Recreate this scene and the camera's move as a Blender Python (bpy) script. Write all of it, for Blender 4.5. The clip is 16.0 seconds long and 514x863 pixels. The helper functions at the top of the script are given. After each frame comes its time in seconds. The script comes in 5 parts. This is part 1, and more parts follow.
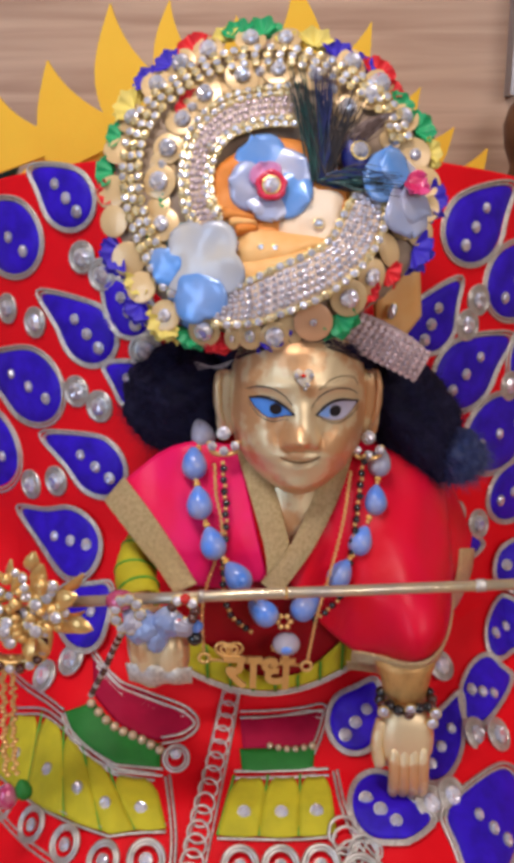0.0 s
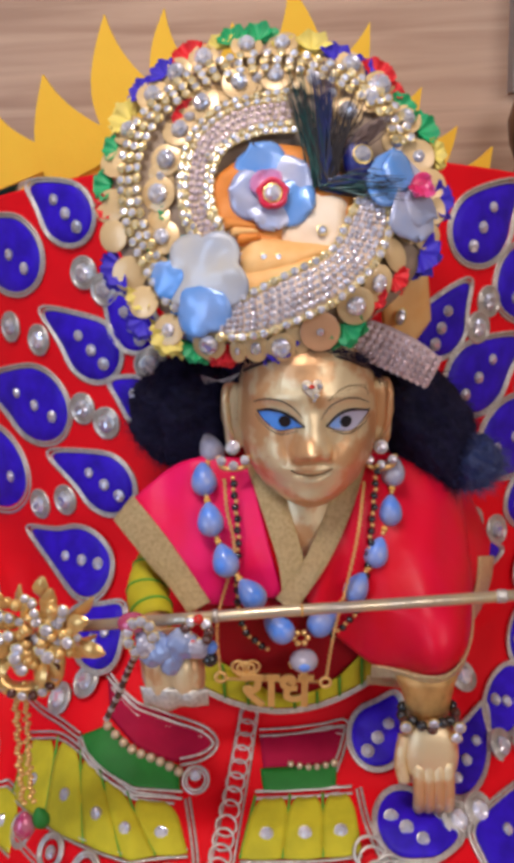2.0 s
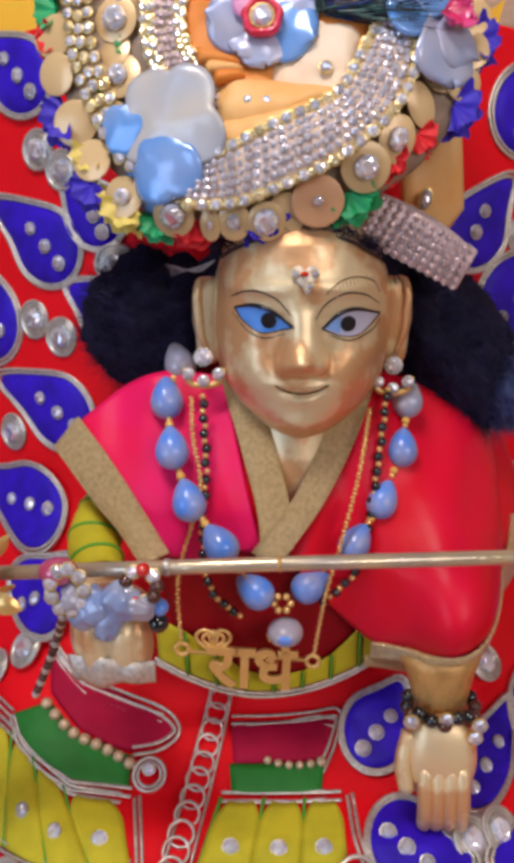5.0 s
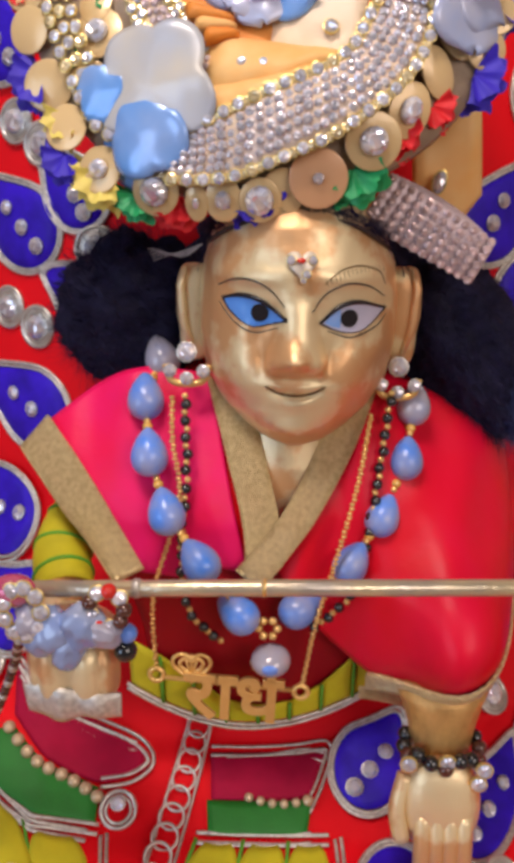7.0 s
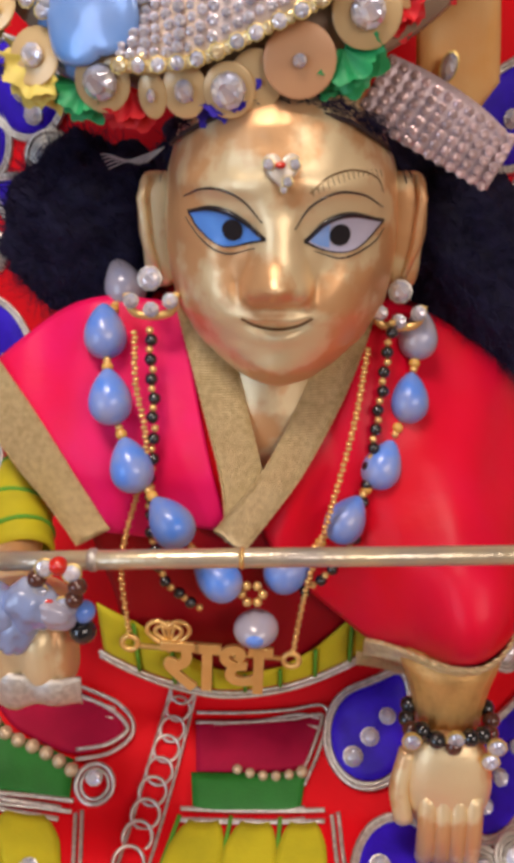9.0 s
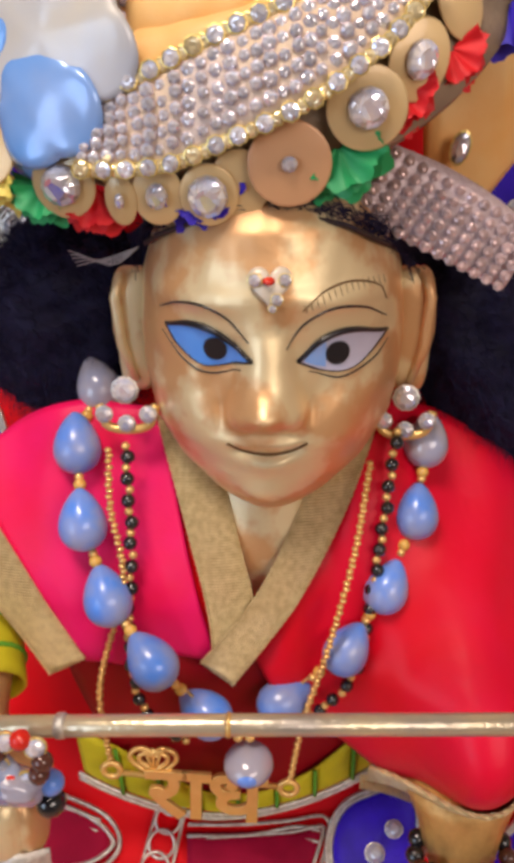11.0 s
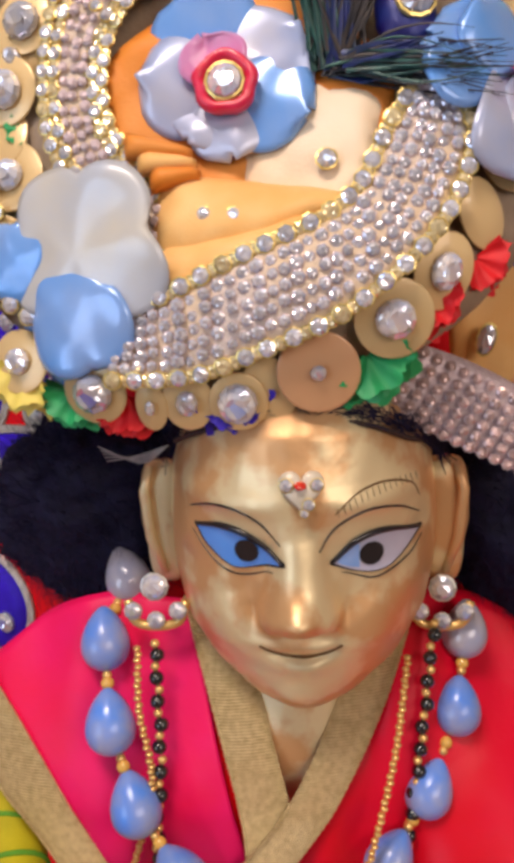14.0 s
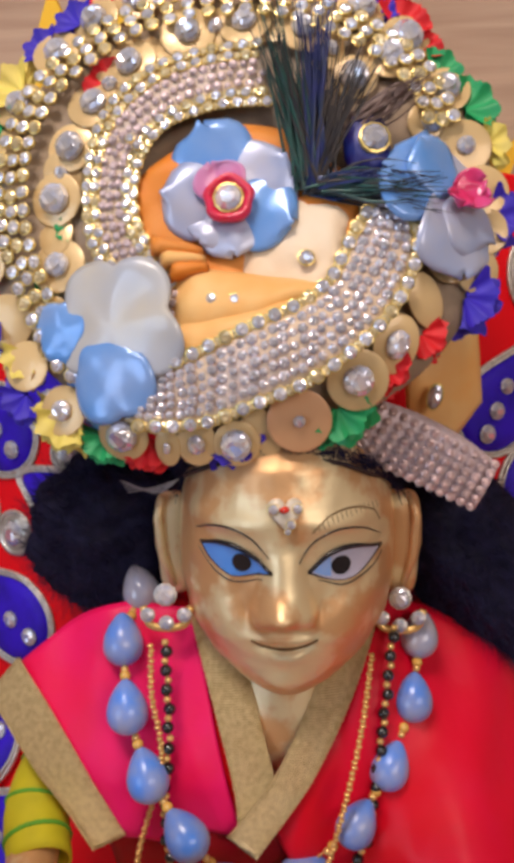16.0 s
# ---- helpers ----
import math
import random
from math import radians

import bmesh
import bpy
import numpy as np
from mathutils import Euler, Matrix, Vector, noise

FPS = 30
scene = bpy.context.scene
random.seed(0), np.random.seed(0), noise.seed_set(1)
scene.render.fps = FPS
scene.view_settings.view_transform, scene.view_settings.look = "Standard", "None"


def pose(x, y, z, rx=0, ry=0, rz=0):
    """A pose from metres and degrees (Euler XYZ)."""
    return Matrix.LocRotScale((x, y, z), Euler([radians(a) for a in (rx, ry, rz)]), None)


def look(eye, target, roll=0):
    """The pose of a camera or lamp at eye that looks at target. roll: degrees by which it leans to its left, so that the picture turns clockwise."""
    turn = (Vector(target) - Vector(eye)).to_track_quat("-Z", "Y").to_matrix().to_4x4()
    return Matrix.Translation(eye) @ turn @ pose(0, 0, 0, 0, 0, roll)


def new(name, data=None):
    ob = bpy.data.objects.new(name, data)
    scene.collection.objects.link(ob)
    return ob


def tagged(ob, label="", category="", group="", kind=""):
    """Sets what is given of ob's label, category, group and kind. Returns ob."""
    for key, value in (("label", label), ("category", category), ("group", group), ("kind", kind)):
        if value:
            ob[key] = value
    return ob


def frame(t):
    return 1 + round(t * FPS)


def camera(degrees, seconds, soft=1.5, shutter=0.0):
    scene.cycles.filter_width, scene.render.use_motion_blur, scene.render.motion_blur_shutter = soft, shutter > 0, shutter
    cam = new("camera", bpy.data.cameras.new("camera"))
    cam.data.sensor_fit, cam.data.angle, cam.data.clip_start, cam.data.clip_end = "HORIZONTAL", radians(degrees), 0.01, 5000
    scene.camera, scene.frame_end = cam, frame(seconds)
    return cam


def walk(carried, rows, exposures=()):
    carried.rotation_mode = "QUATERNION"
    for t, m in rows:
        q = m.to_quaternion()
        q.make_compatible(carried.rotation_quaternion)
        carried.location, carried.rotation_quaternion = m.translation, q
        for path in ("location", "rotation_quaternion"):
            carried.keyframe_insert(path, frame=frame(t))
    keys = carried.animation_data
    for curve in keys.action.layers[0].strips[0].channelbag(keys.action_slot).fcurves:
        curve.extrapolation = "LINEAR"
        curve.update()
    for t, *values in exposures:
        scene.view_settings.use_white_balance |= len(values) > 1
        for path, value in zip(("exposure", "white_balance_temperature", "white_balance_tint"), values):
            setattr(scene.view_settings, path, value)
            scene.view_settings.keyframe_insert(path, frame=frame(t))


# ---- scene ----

# camera and its walk: seconds, place in metres, turn in degrees
cam = camera(32.2, 16.0, soft=5.3)
PATH = [
    (0, 0.0013, 0.0008, 0.3005, 74.87, 0.24, 0.25),
    (0.5, 0.0016, -0.0030, 0.3019, 75.38, 3.57, 1.09),
    (1, 0.0027, 0.0011, 0.3011, 74.80, 3.84, 0.51),
    (1.5, 0.0063, 0.0008, 0.2982, 76.22, 6.02, 1.77),
    (2, 0.0023, 0.0070, 0.3016, 75.15, 2.32, 0.54),
    (2.5, 0.0028, 0.0124, 0.2993, 74.11, -0.43, 0.07),
    (3, 0.0063, 0.0200, 0.2954, 73.58, -3.10, 0.27),
    (3.5, 0.0119, 0.0318, 0.2815, 74.59, 0.34, 3.28),
    (4, 0.0090, 0.0449, 0.2684, 74.20, 1.95, 3.33),
    (4.5, 0.0158, 0.0449, 0.2699, 76.55, 2.42, 4.07),
    (4.7, 0.0115, 0.0521, 0.2696, 74.16, 1.05, 2.73),
    (6.8, 0.0129, 0.0691, 0.2680, 76.54, -0.75, 3.00),
    (7, 0.0137, 0.0787, 0.2646, 74.21, -0.73, 3.09),
    (7.5, 0.0165, 0.0845, 0.2578, 73.39, 0.20, 2.67),
    (8, 0.0175, 0.0879, 0.2609, 73.00, 0.20, 3.48),
    (8.2, 0.0195, 0.0910, 0.2605, 72.25, 0.36, 3.89),
    (10.3, 0.0134, 0.1247, 0.2704, 66.36, -0.14, 1.91),
    (10.5, 0.0160, 0.1265, 0.2749, 67.06, 0.26, 2.74),
    (11, 0.0187, 0.1297, 0.2768, 67.63, 0.79, 3.33),
    (11.5, 0.0187, 0.1329, 0.2803, 68.47, 1.21, 3.30),
    (12, 0.0190, 0.1342, 0.2844, 70.37, 1.27, 3.83),
    (12.5, 0.0188, 0.1391, 0.2825, 70.82, 1.69, 4.16),
    (13, 0.0177, 0.1422, 0.2832, 72.10, 1.85, 4.37),
    (13.5, 0.0174, 0.1407, 0.2852, 73.82, 2.14, 4.50),
    (14, 0.0176, 0.1349, 0.2868, 75.47, 2.14, 4.52),
    (14.5, 0.0195, 0.1284, 0.2839, 76.48, 1.80, 4.63),
    (15, 0.0197, 0.1191, 0.2872, 78.11, 1.72, 4.46),
    (15.5, 0.0194, 0.1098, 0.2920, 78.71, 1.76, 4.08),
    (16, 0.0190, 0.1024, 0.2921, 78.89, 1.48, 3.75),
]
walk(cam, [(t, pose(x, y, z, rx, ry, rz)) for t, x, y, z, rx, ry, rz in PATH], [(0.0, -0.10, 6350, 14), (4.5, -0.08, 6350, 14), (7.0, 0.03, 6800, 14), (8.2, 0.04, 6900, 15), (10.5, 0.12, 7050, 13), (14.0, -0.01, 7100, 14), (16.0, -0.13, 6900, 13)])

# light: an added key above, an added fill from the right and a cool light from the left, all out of view
world = bpy.data.worlds.new("room_air")
scene.world = world
world.use_nodes = True
world.node_tree.nodes["Background"].inputs[0].default_value = (0.55, 0.6, 0.75, 1)
world.node_tree.nodes["Background"].inputs[1].default_value = 0.02
scene.view_settings.exposure = 0.0


def lamp(name, eye, target, size, size_y, watts, colour):
    data = bpy.data.lights.new(name, "AREA")
    data.shape, data.size, data.size_y, data.energy, data.color = "RECTANGLE", size, size_y, watts, colour
    ob = new(name, data)
    ob.matrix_world = look(eye, target)
    return ob


lamp("shrine_lamp_light", (-0.09, 0.02, 0.70), (0.01, 0.27, 0.25), 0.18, 0.12, 1.9, (1.0, 0.90, 0.82))
lamp("room_lamp_light", (0.80, -0.95, 0.80), (0.0, 0.28, 0.25), 0.9, 0.5, 7.6, (1.0, 0.91, 0.86))
lamp("window_light", (-0.95, -0.85, 0.42), (0.0, 0.28, 0.25), 0.6, 0.8, 6.2, (0.54, 0.73, 1.0))

# ---------------------------------------------------------------- materials


def material(name, colour, rough=0.5, metal=0.0, second=None, size=300.0, amount=0.5, bump=0.0, fine=1500.0, coat=0.0, sheen=0.0,
             per_object=0.0, spec=0.5, wave=None):
    """A principled surface with a coarse change of colour, a fine grain in the relief, and variation from piece to piece."""
    m = bpy.data.materials.new(name)
    m.use_nodes = True
    n, l = m.node_tree.nodes, m.node_tree.links
    b = n["Principled BSDF"]
    geo = n.new("ShaderNodeTexCoord")
    coarse = n.new("ShaderNodeTexNoise")
    coarse.inputs["Scale"].default_value, coarse.inputs["Detail"].default_value = size, 4
    l.new(geo.outputs["Object"], coarse.inputs["Vector"])
    ramp = n.new("ShaderNodeMapRange")
    ramp.inputs["From Min"].default_value, ramp.inputs["From Max"].default_value, ramp.inputs["To Max"].default_value = 0.35, 0.68, amount
    l.new(coarse.outputs["Fac"], ramp.inputs["Value"])
    mix = n.new("ShaderNodeMix")
    mix.data_type = "RGBA"
    mix.inputs["A"].default_value = (*colour, 1)
    mix.inputs["B"].default_value = (*(second or [c * 0.7 for c in colour]), 1)
    l.new(ramp.outputs["Result"], mix.inputs["Factor"])
    out = mix.outputs["Result"]
    if per_object:
        info, hsv, spread = n.new("ShaderNodeObjectInfo"), n.new("ShaderNodeHueSaturation"), n.new("ShaderNodeMapRange")
        spread.inputs["To Min"].default_value, spread.inputs["To Max"].default_value = 1 - per_object, 1 + per_object
        l.new(info.outputs["Random"], spread.inputs["Value"])
        l.new(spread.outputs["Result"], hsv.inputs["Value"])
        l.new(out, hsv.inputs["Color"])
        out = hsv.outputs["Color"]
    l.new(out, b.inputs["Base Color"])
    b.inputs["Metallic"].default_value, b.inputs["Roughness"].default_value = metal, rough
    b.inputs["Coat Weight"].default_value, b.inputs["Sheen Weight"].default_value = coat, sheen
    b.inputs["Coat Roughness"].default_value, b.inputs["Specular IOR Level"].default_value = 0.05, spec
    if bump:
        grain = n.new("ShaderNodeTexNoise")
        grain.inputs["Scale"].default_value, grain.inputs["Detail"].default_value = fine, 3
        l.new(geo.outputs["Object"], grain.inputs["Vector"])
        source = grain.outputs["Fac"]
        if wave:
            w = n.new("ShaderNodeTexWave")
            w.inputs["Scale"].default_value, w.inputs["Distortion"].default_value, w.bands_direction = wave[0], 1.5, wave[1]
            l.new(geo.outputs["Object"], w.inputs["Vector"])
            add = n.new("ShaderNodeMath")
            l.new(w.outputs["Fac"], add.inputs[0])
            l.new(source, add.inputs[1])
            source = add.outputs[0]
        bm_node = n.new("ShaderNodeBump")
        bm_node.inputs["Strength"].default_value, bm_node.inputs["Distance"].default_value = bump, 0.0004
        l.new(source, bm_node.inputs["Height"])
        l.new(bm_node.outputs["Normal"], b.inputs["Normal"])
    return m


# hard-edged second colour stands in for reflections of the surroundings in the brass
BRASS = material("brass", (0.86, 0.69, 0.42), 0.42, 0.5, (0.72, 0.38, 0.17), 85, 0.85, 0.9, 160)
for node in BRASS.node_tree.nodes:
    if node.type == "MAP_RANGE":
        node.inputs["From Min"].default_value, node.inputs["From Max"].default_value = 0.47, 0.55
GOLD = material("gold", (0.88, 0.58, 0.22), 0.3, 0.6, (0.78, 0.46, 0.14), 400, 0.5)
SILVER = material("silver_zari", (0.76, 0.73, 0.69), 0.35, 0.7, (0.42, 0.39, 0.36), 900, 0.7, 0.6, 2500)
RED = material("red_satin", (0.88, 0.004, 0.012), 0.6, 0, (0.76, 0.003, 0.010), 60, 0.6, 0.6, 150, spec=0.18)
# the jacket's silk on its left front, cool light put into the colour
COOLLITPINK = material("cool_lit_pink_silk", (0.92, 0.014, 0.20), 0.45, 0, (0.88, 0.006, 0.07), 40, 0.9, 0.8, 140, spec=0.25)
# chest panel silk with the jacket's shadow put into its colour
SHADEDRED = material("shaded_red_silk", (0.36, 0.003, 0.010), 0.55, 0, (0.28, 0.003, 0.010), 60, 0.7, 0.15, 2500, spec=0.25)
# the sleeve's pink highlights are put into the patchy second colour
PINK = material("red_silk_pink_sheen", (0.74, 0.003, 0.016), 0.40, 0, (0.78, 0.006, 0.050), 45, 0.8, 0.8, 130, spec=0.25)
DARKPINK = material("crimson_velvet", (0.42, 0.004, 0.045), 0.7, 0, None, 200, 0.5, 0.2, 2500, spec=0.2)
BLUE = material("royal_blue_velvet", (0.042, 0.008, 0.66), 0.5, 0, (0.020, 0.004, 0.34), 140, 0.8, 0.25, 1800, spec=0.25)
GREEN = material("green_velvet", (0.010, 0.20, 0.02), 0.6, 0, None, 200, 0.6, 0.3, 2000)
LIME = material("lime_felt", (0.62, 0.54, 0.015), 0.75, 0, (0.42, 0.38, 0.010), 150, 0.6, 0.3, 2000)
LIMELINE = material("green_thread", (0.12, 0.40, 0.03), 0.7, 0)
TRIM = material("gold_braid", (0.93, 0.75, 0.42), 0.33, 0.4, (0.66, 0.48, 0.20), 900, 0.7, 0.9, 2600, wave=(720, "Z"))
ORANGE = material("saffron_satin", (0.95, 0.62, 0.27), 0.5, 0, (0.92, 0.45, 0.13), 70, 0.8, 0.15, 2500, spec=0.3)
DEEPORANGE = material("deep_orange_satin", (0.84, 0.25, 0.03), 0.5, 0, (0.80, 0.32, 0.08), 70, 0.8, 0.15, 2500, spec=0.3)
CREAM = material("cream_satin", (0.90, 0.75, 0.58), 0.5, 0, (0.90, 0.64, 0.42), 70, 0.8, 0.15, 2500, spec=0.3)
# black hair, its bluish haze put into the colour
HAIR = material("hazy_black_hair", (0.010, 0.009, 0.028), 0.62, 0, (0.022, 0.018, 0.060), 500, 0.6, spec=0.15)
FOAM = material("yellow_foam", (0.95, 0.57, 0.03), 0.65, 0, (0.88, 0.50, 0.02), 60, 0.5, 0.3, 1200)
# pale eye enamel with blue reflected light put into these two colours
ENAMEL_REFLECTION = material("blue_reflection_enamel", (0.10, 0.32, 0.88), 0.18, 0, (0.07, 0.25, 0.80), 300, 0.5, coat=0.5)
ENAMEL_REFLECTION_MID = material("sky_reflection_enamel", (0.22, 0.42, 0.86), 0.2, 0, (0.36, 0.46, 0.78), 300, 0.7, coat=0.5)
ENAMEL_WHITE = material("pale_enamel", (0.55, 0.54, 0.70), 0.2, 0, (0.45, 0.45, 0.62), 300, 0.5, coat=0.5)
INK = material("black_paint", (0.012, 0.010, 0.014), 0.3, 0)
# milky glass with blue reflected light put into its colour
BEAD = material("milky_glass_blue_reflection", (0.07, 0.27, 0.92), 0.3, 0, (0.40, 0.41, 0.58), 150, 0.8, coat=0.35, per_object=0.12)
OPAL = material("grey_opal", (0.44, 0.40, 0.46), 0.15, 0, (0.28, 0.34, 0.56), 200, 0.7, coat=0.8)
AMBER = material("amber_bead", (0.80, 0.45, 0.10), 0.2, 0, coat=0.6)
BLACKBEAD = material("black_bead", (0.008, 0.008, 0.012), 0.12, 0, coat=0.8)


def crystal(name, colour, second, rough):
    """Foil-backed cut glass: many small facets that each look another way."""
    m = material(name, colour, rough, 0.35, second, 900, 0.7, per_object=0.2, spec=1.0)
    n, l = m.node_tree.nodes, m.node_tree.links
    b = n["Principled BSDF"]
    geo, cells, shift, scale, add, unit = (n.new("ShaderNodeTexCoord"), n.new("ShaderNodeTexVoronoi"), n.new("ShaderNodeVectorMath"), n.new("ShaderNodeVectorMath"), n.new("ShaderNodeVectorMath"), n.new("ShaderNodeVectorMath"))
    normal = n.new("ShaderNodeNewGeometry")
    cells.inputs["Scale"].default_value = 1500
    shift.operation, scale.operation, add.operation, unit.operation = "SUBTRACT", "SCALE", "ADD", "NORMALIZE"
    l.new(geo.outputs["Object"], cells.inputs["Vector"])
    l.new(cells.outputs["Color"], shift.inputs[0])
    shift.inputs[1].default_value = (0.5, 0.5, 0.5)
    l.new(shift.outputs[0], scale.inputs[0])
    scale.inputs["Scale"].default_value = 1.0
    l.new(scale.outputs[0], add.inputs[0])
    l.new(normal.outputs["Normal"], add.inputs[1])
    l.new(add.outputs[0], unit.inputs[0])
    l.new(unit.outputs[0], b.inputs["Normal"])
    return m


CRYSTAL = crystal("foiled_rhinestone", (0.92, 0.87, 0.86), (0.42, 0.53, 0.88), 0.07)
ROSESTONE = crystal("rose_rhinestone", (0.74, 0.54, 0.52), (0.52, 0.34, 0.36), 0.10)
WARMSTONE = crystal("champagne_rhinestone", (0.96, 0.82, 0.52), (0.74, 0.54, 0.24), 0.08)
CUP = material("stone_setting", (0.92, 0.72, 0.26), 0.3, 0.6, (0.62, 0.44, 0.16), 900, 0.6)
MESHCLOTH = material("mauve_mesh_cloth", (0.72, 0.60, 0.56), 0.6, 0, (0.74, 0.54, 0.30), 60, 0.8, 0.4, 2500)
LILAC = material("lilac_bead_mesh", (0.56, 0.43, 0.46), 0.25, 0.25, (0.70, 0.58, 0.62), 1200, 0.8, 0.4, 2500, per_object=0.15)
SEQUIN = material("cream_sequin", (0.80, 0.58, 0.30), 0.3, 0.15, (0.68, 0.44, 0.20), 120, 0.7, coat=0.3, per_object=0.12)
PEACHSEQUIN = material("peach_sequin", (0.78, 0.42, 0.22), 0.35, 0.1, None, 120, 0.5, coat=0.3)
SHELL = material("pearl_petal", (0.52, 0.53, 0.66), 0.3, 0.1, (0.26, 0.42, 0.84), 60, 0.9, coat=0.4)
CREAMSHELL = material("cream_pearl_petal", (0.62, 0.59, 0.54), 0.34, 0.1, (0.44, 0.54, 0.76), 48, 0.9, coat=0.4)
SHELLBLUE = material("blue_pearl_petal", (0.12, 0.36, 0.88), 0.25, 0.1, (0.30, 0.46, 0.84), 70, 0.9, coat=0.5)
SHELLTEAL = material("teal_pearl_petal", (0.16, 0.52, 0.60), 0.25, 0.1, (0.40, 0.56, 0.66), 70, 0.9, coat=0.5)
MAGENTA = material("pink_petal", (0.76, 0.20, 0.50), 0.3, 0, (0.66, 0.42, 0.70), 130, 0.8, coat=0.5)
CRIMSON = material("crimson_petal", (0.72, 0.015, 0.12), 0.3, 0, (0.74, 0.10, 0.32), 160, 0.8, coat=0.5)
TUFTS = {
    "green": material("green_ribbon", (0.012, 0.42, 0.14), 0.5, 0, (0.01, 0.28, 0.10), 300, 0.6),
    "red": material("red_ribbon", (0.82, 0.012, 0.02), 0.6, 0, None, 300, 0.6),
    "blue": material("blue_ribbon", (0.045, 0.02, 0.55), 0.6, 0, None, 300, 0.6),
    "yellow": material("yellow_ribbon", (0.86, 0.70, 0.14), 0.6, 0, (0.7, 0.55, 0.16), 300, 0.6),
}
PLUME = material("dark_peacock_barb", (0.012, 0.012, 0.02), 0.4, 0.2, (0.045, 0.03, 0.025), 300, 0.8)
PLUMEBLUE = material("blue_peacock_barb", (0.008, 0.015, 0.12), 0.35, 0.3, (0.004, 0.02, 0.04), 300, 0.8)
PLUMEGREEN = material("teal_peacock_barb", (0.008, 0.07, 0.06), 0.35, 0.3, (0.02, 0.025, 0.03), 300, 0.8)


def wood_material(name, light, dark, scale):
    """Straight-grained laminate: long streaks along x with fine pores."""
    m = bpy.data.materials.new(name)
    m.use_nodes = True
    n, l = m.node_tree.nodes, m.node_tree.links
    b = n["Principled BSDF"]
    geo, mapping = n.new("ShaderNodeTexCoord"), n.new("ShaderNodeMapping")
    mapping.inputs["Scale"].default_value = (scale * 0.05, scale, scale)
    l.new(geo.outputs["Object"], mapping.inputs["Vector"])
    tex = n.new("ShaderNodeTexNoise")
    tex.inputs["Scale"].default_value, tex.inputs["Detail"].default_value, tex.inputs["Distortion"].default_value = 1.0, 8, 0.6
    l.new(mapping.outputs["Vector"], tex.inputs["Vector"])
    ramp = n.new("ShaderNodeValToRGB")
    ramp.color_ramp.elements[0].position, ramp.color_ramp.elements[0].color = 0.36, (*dark, 1)
    ramp.color_ramp.elements[1].position, ramp.color_ramp.elements[1].color = 0.62, (*light, 1)
    l.new(tex.outputs["Fac"], ramp.inputs["Fac"])
    l.new(ramp.outputs["Color"], b.inputs["Base Color"])
    b.inputs["Roughness"].default_value = 0.42
    bump = n.new("ShaderNodeBump")
    bump.inputs["Strength"].default_value, bump.inputs["Distance"].default_value = 0.2, 0.0003
    l.new(tex.outputs["Fac"], bump.inputs["Height"])
    l.new(bump.outputs["Normal"], b.inputs["Normal"])
    return m


WOOD = wood_material("pale_wood_laminate", (0.60, 0.41, 0.29), (0.42, 0.26, 0.175), 110)
DARKWOOD = wood_material("dark_carved_wood", (0.16, 0.07, 0.03), (0.08, 0.03, 0.015), 120)
PLASTER = material("cream_plaster", (0.72, 0.68, 0.60), 0.8, 0, (0.66, 0.62, 0.54), 6, 0.5)

# ---------------------------------------------------------------- building helpers; shapes are drawn in millimetres
MM = 0.001
PLACE = {}


def thing(name, label, category, at=(0, 0, 0), turn=None, group="", kind=""):
    ob = new(name)
    ob.empty_display_size = 0.01
    m = Matrix.Translation(Vector(at) * MM) @ (turn or Matrix())
    ob.matrix_basis = m
    PLACE[ob] = m
    return tagged(ob, label, category, group, kind)


def mesh_of(name, bm, mats, inverse=None, smooth=True):
    bmesh.ops.recalc_face_normals(bm, faces=bm.faces)
    data = bpy.data.meshes.new(name)
    bm.to_mesh(data)
    bm.free()
    data.transform((inverse or Matrix()) @ Matrix.Scale(MM, 4))
    for m in mats if isinstance(mats, (list, tuple)) else [mats]:
        data.materials.append(m)
    if smooth:
        data.polygons.foreach_set("use_smooth", [True] * len(data.polygons))
    return data


def part(name, bm, mats, parent, label="", smooth=True, local=False, thick=0.0, bevel=0.0):
    """Links a bmesh as one mesh object under a thing or part; drawn in the room's millimetres, or in the parent's own (local)."""
    data = mesh_of(name, bm, mats, None if local else PLACE[parent].inverted(), smooth)
    ob = new(name, data)
    ob.parent = parent
    PLACE[ob] = PLACE[parent]
    if thick:
        s = ob.modifiers.new("thickness", "SOLIDIFY")
        s.thickness, s.offset = thick * MM, 0
    if bevel:
        s = ob.modifiers.new("edge", "BEVEL")
        s.width, s.segments, s.limit_method = bevel * MM, 2, "ANGLE"
    return tagged(ob, label) if label else ob


def piece(name, data, parent, m, label=""):
    """A piece on shared mesh data at the pose m (metres), given in the parent's own axes."""
    ob = new(name, data)
    ob.parent = parent
    ob.matrix_basis = m
    PLACE[ob] = PLACE[parent] @ m
    return tagged(ob, label) if label else ob


def at_pose(place, normal=(0, -1, 0), up=(0, 0, 1), size=1.0, spin=0.0):
    """The pose whose own z looks along normal and own y along up; place in millimetres."""
    z = Vector(normal).normalized()
    x = Vector(up).cross(z)
    x = x.normalized() if x.length > 1e-6 else Vector((1, 0, 0))
    y = z.cross(x)
    m = Matrix((x, y, z)).transposed().to_4x4()
    s = size if isinstance(size, (list, tuple)) else (size, size, size)
    return Matrix.Translation(Vector(place) * MM) @ m @ Matrix.Rotation(radians(spin), 4, "Z") @ Matrix.Diagonal((*s, 1))


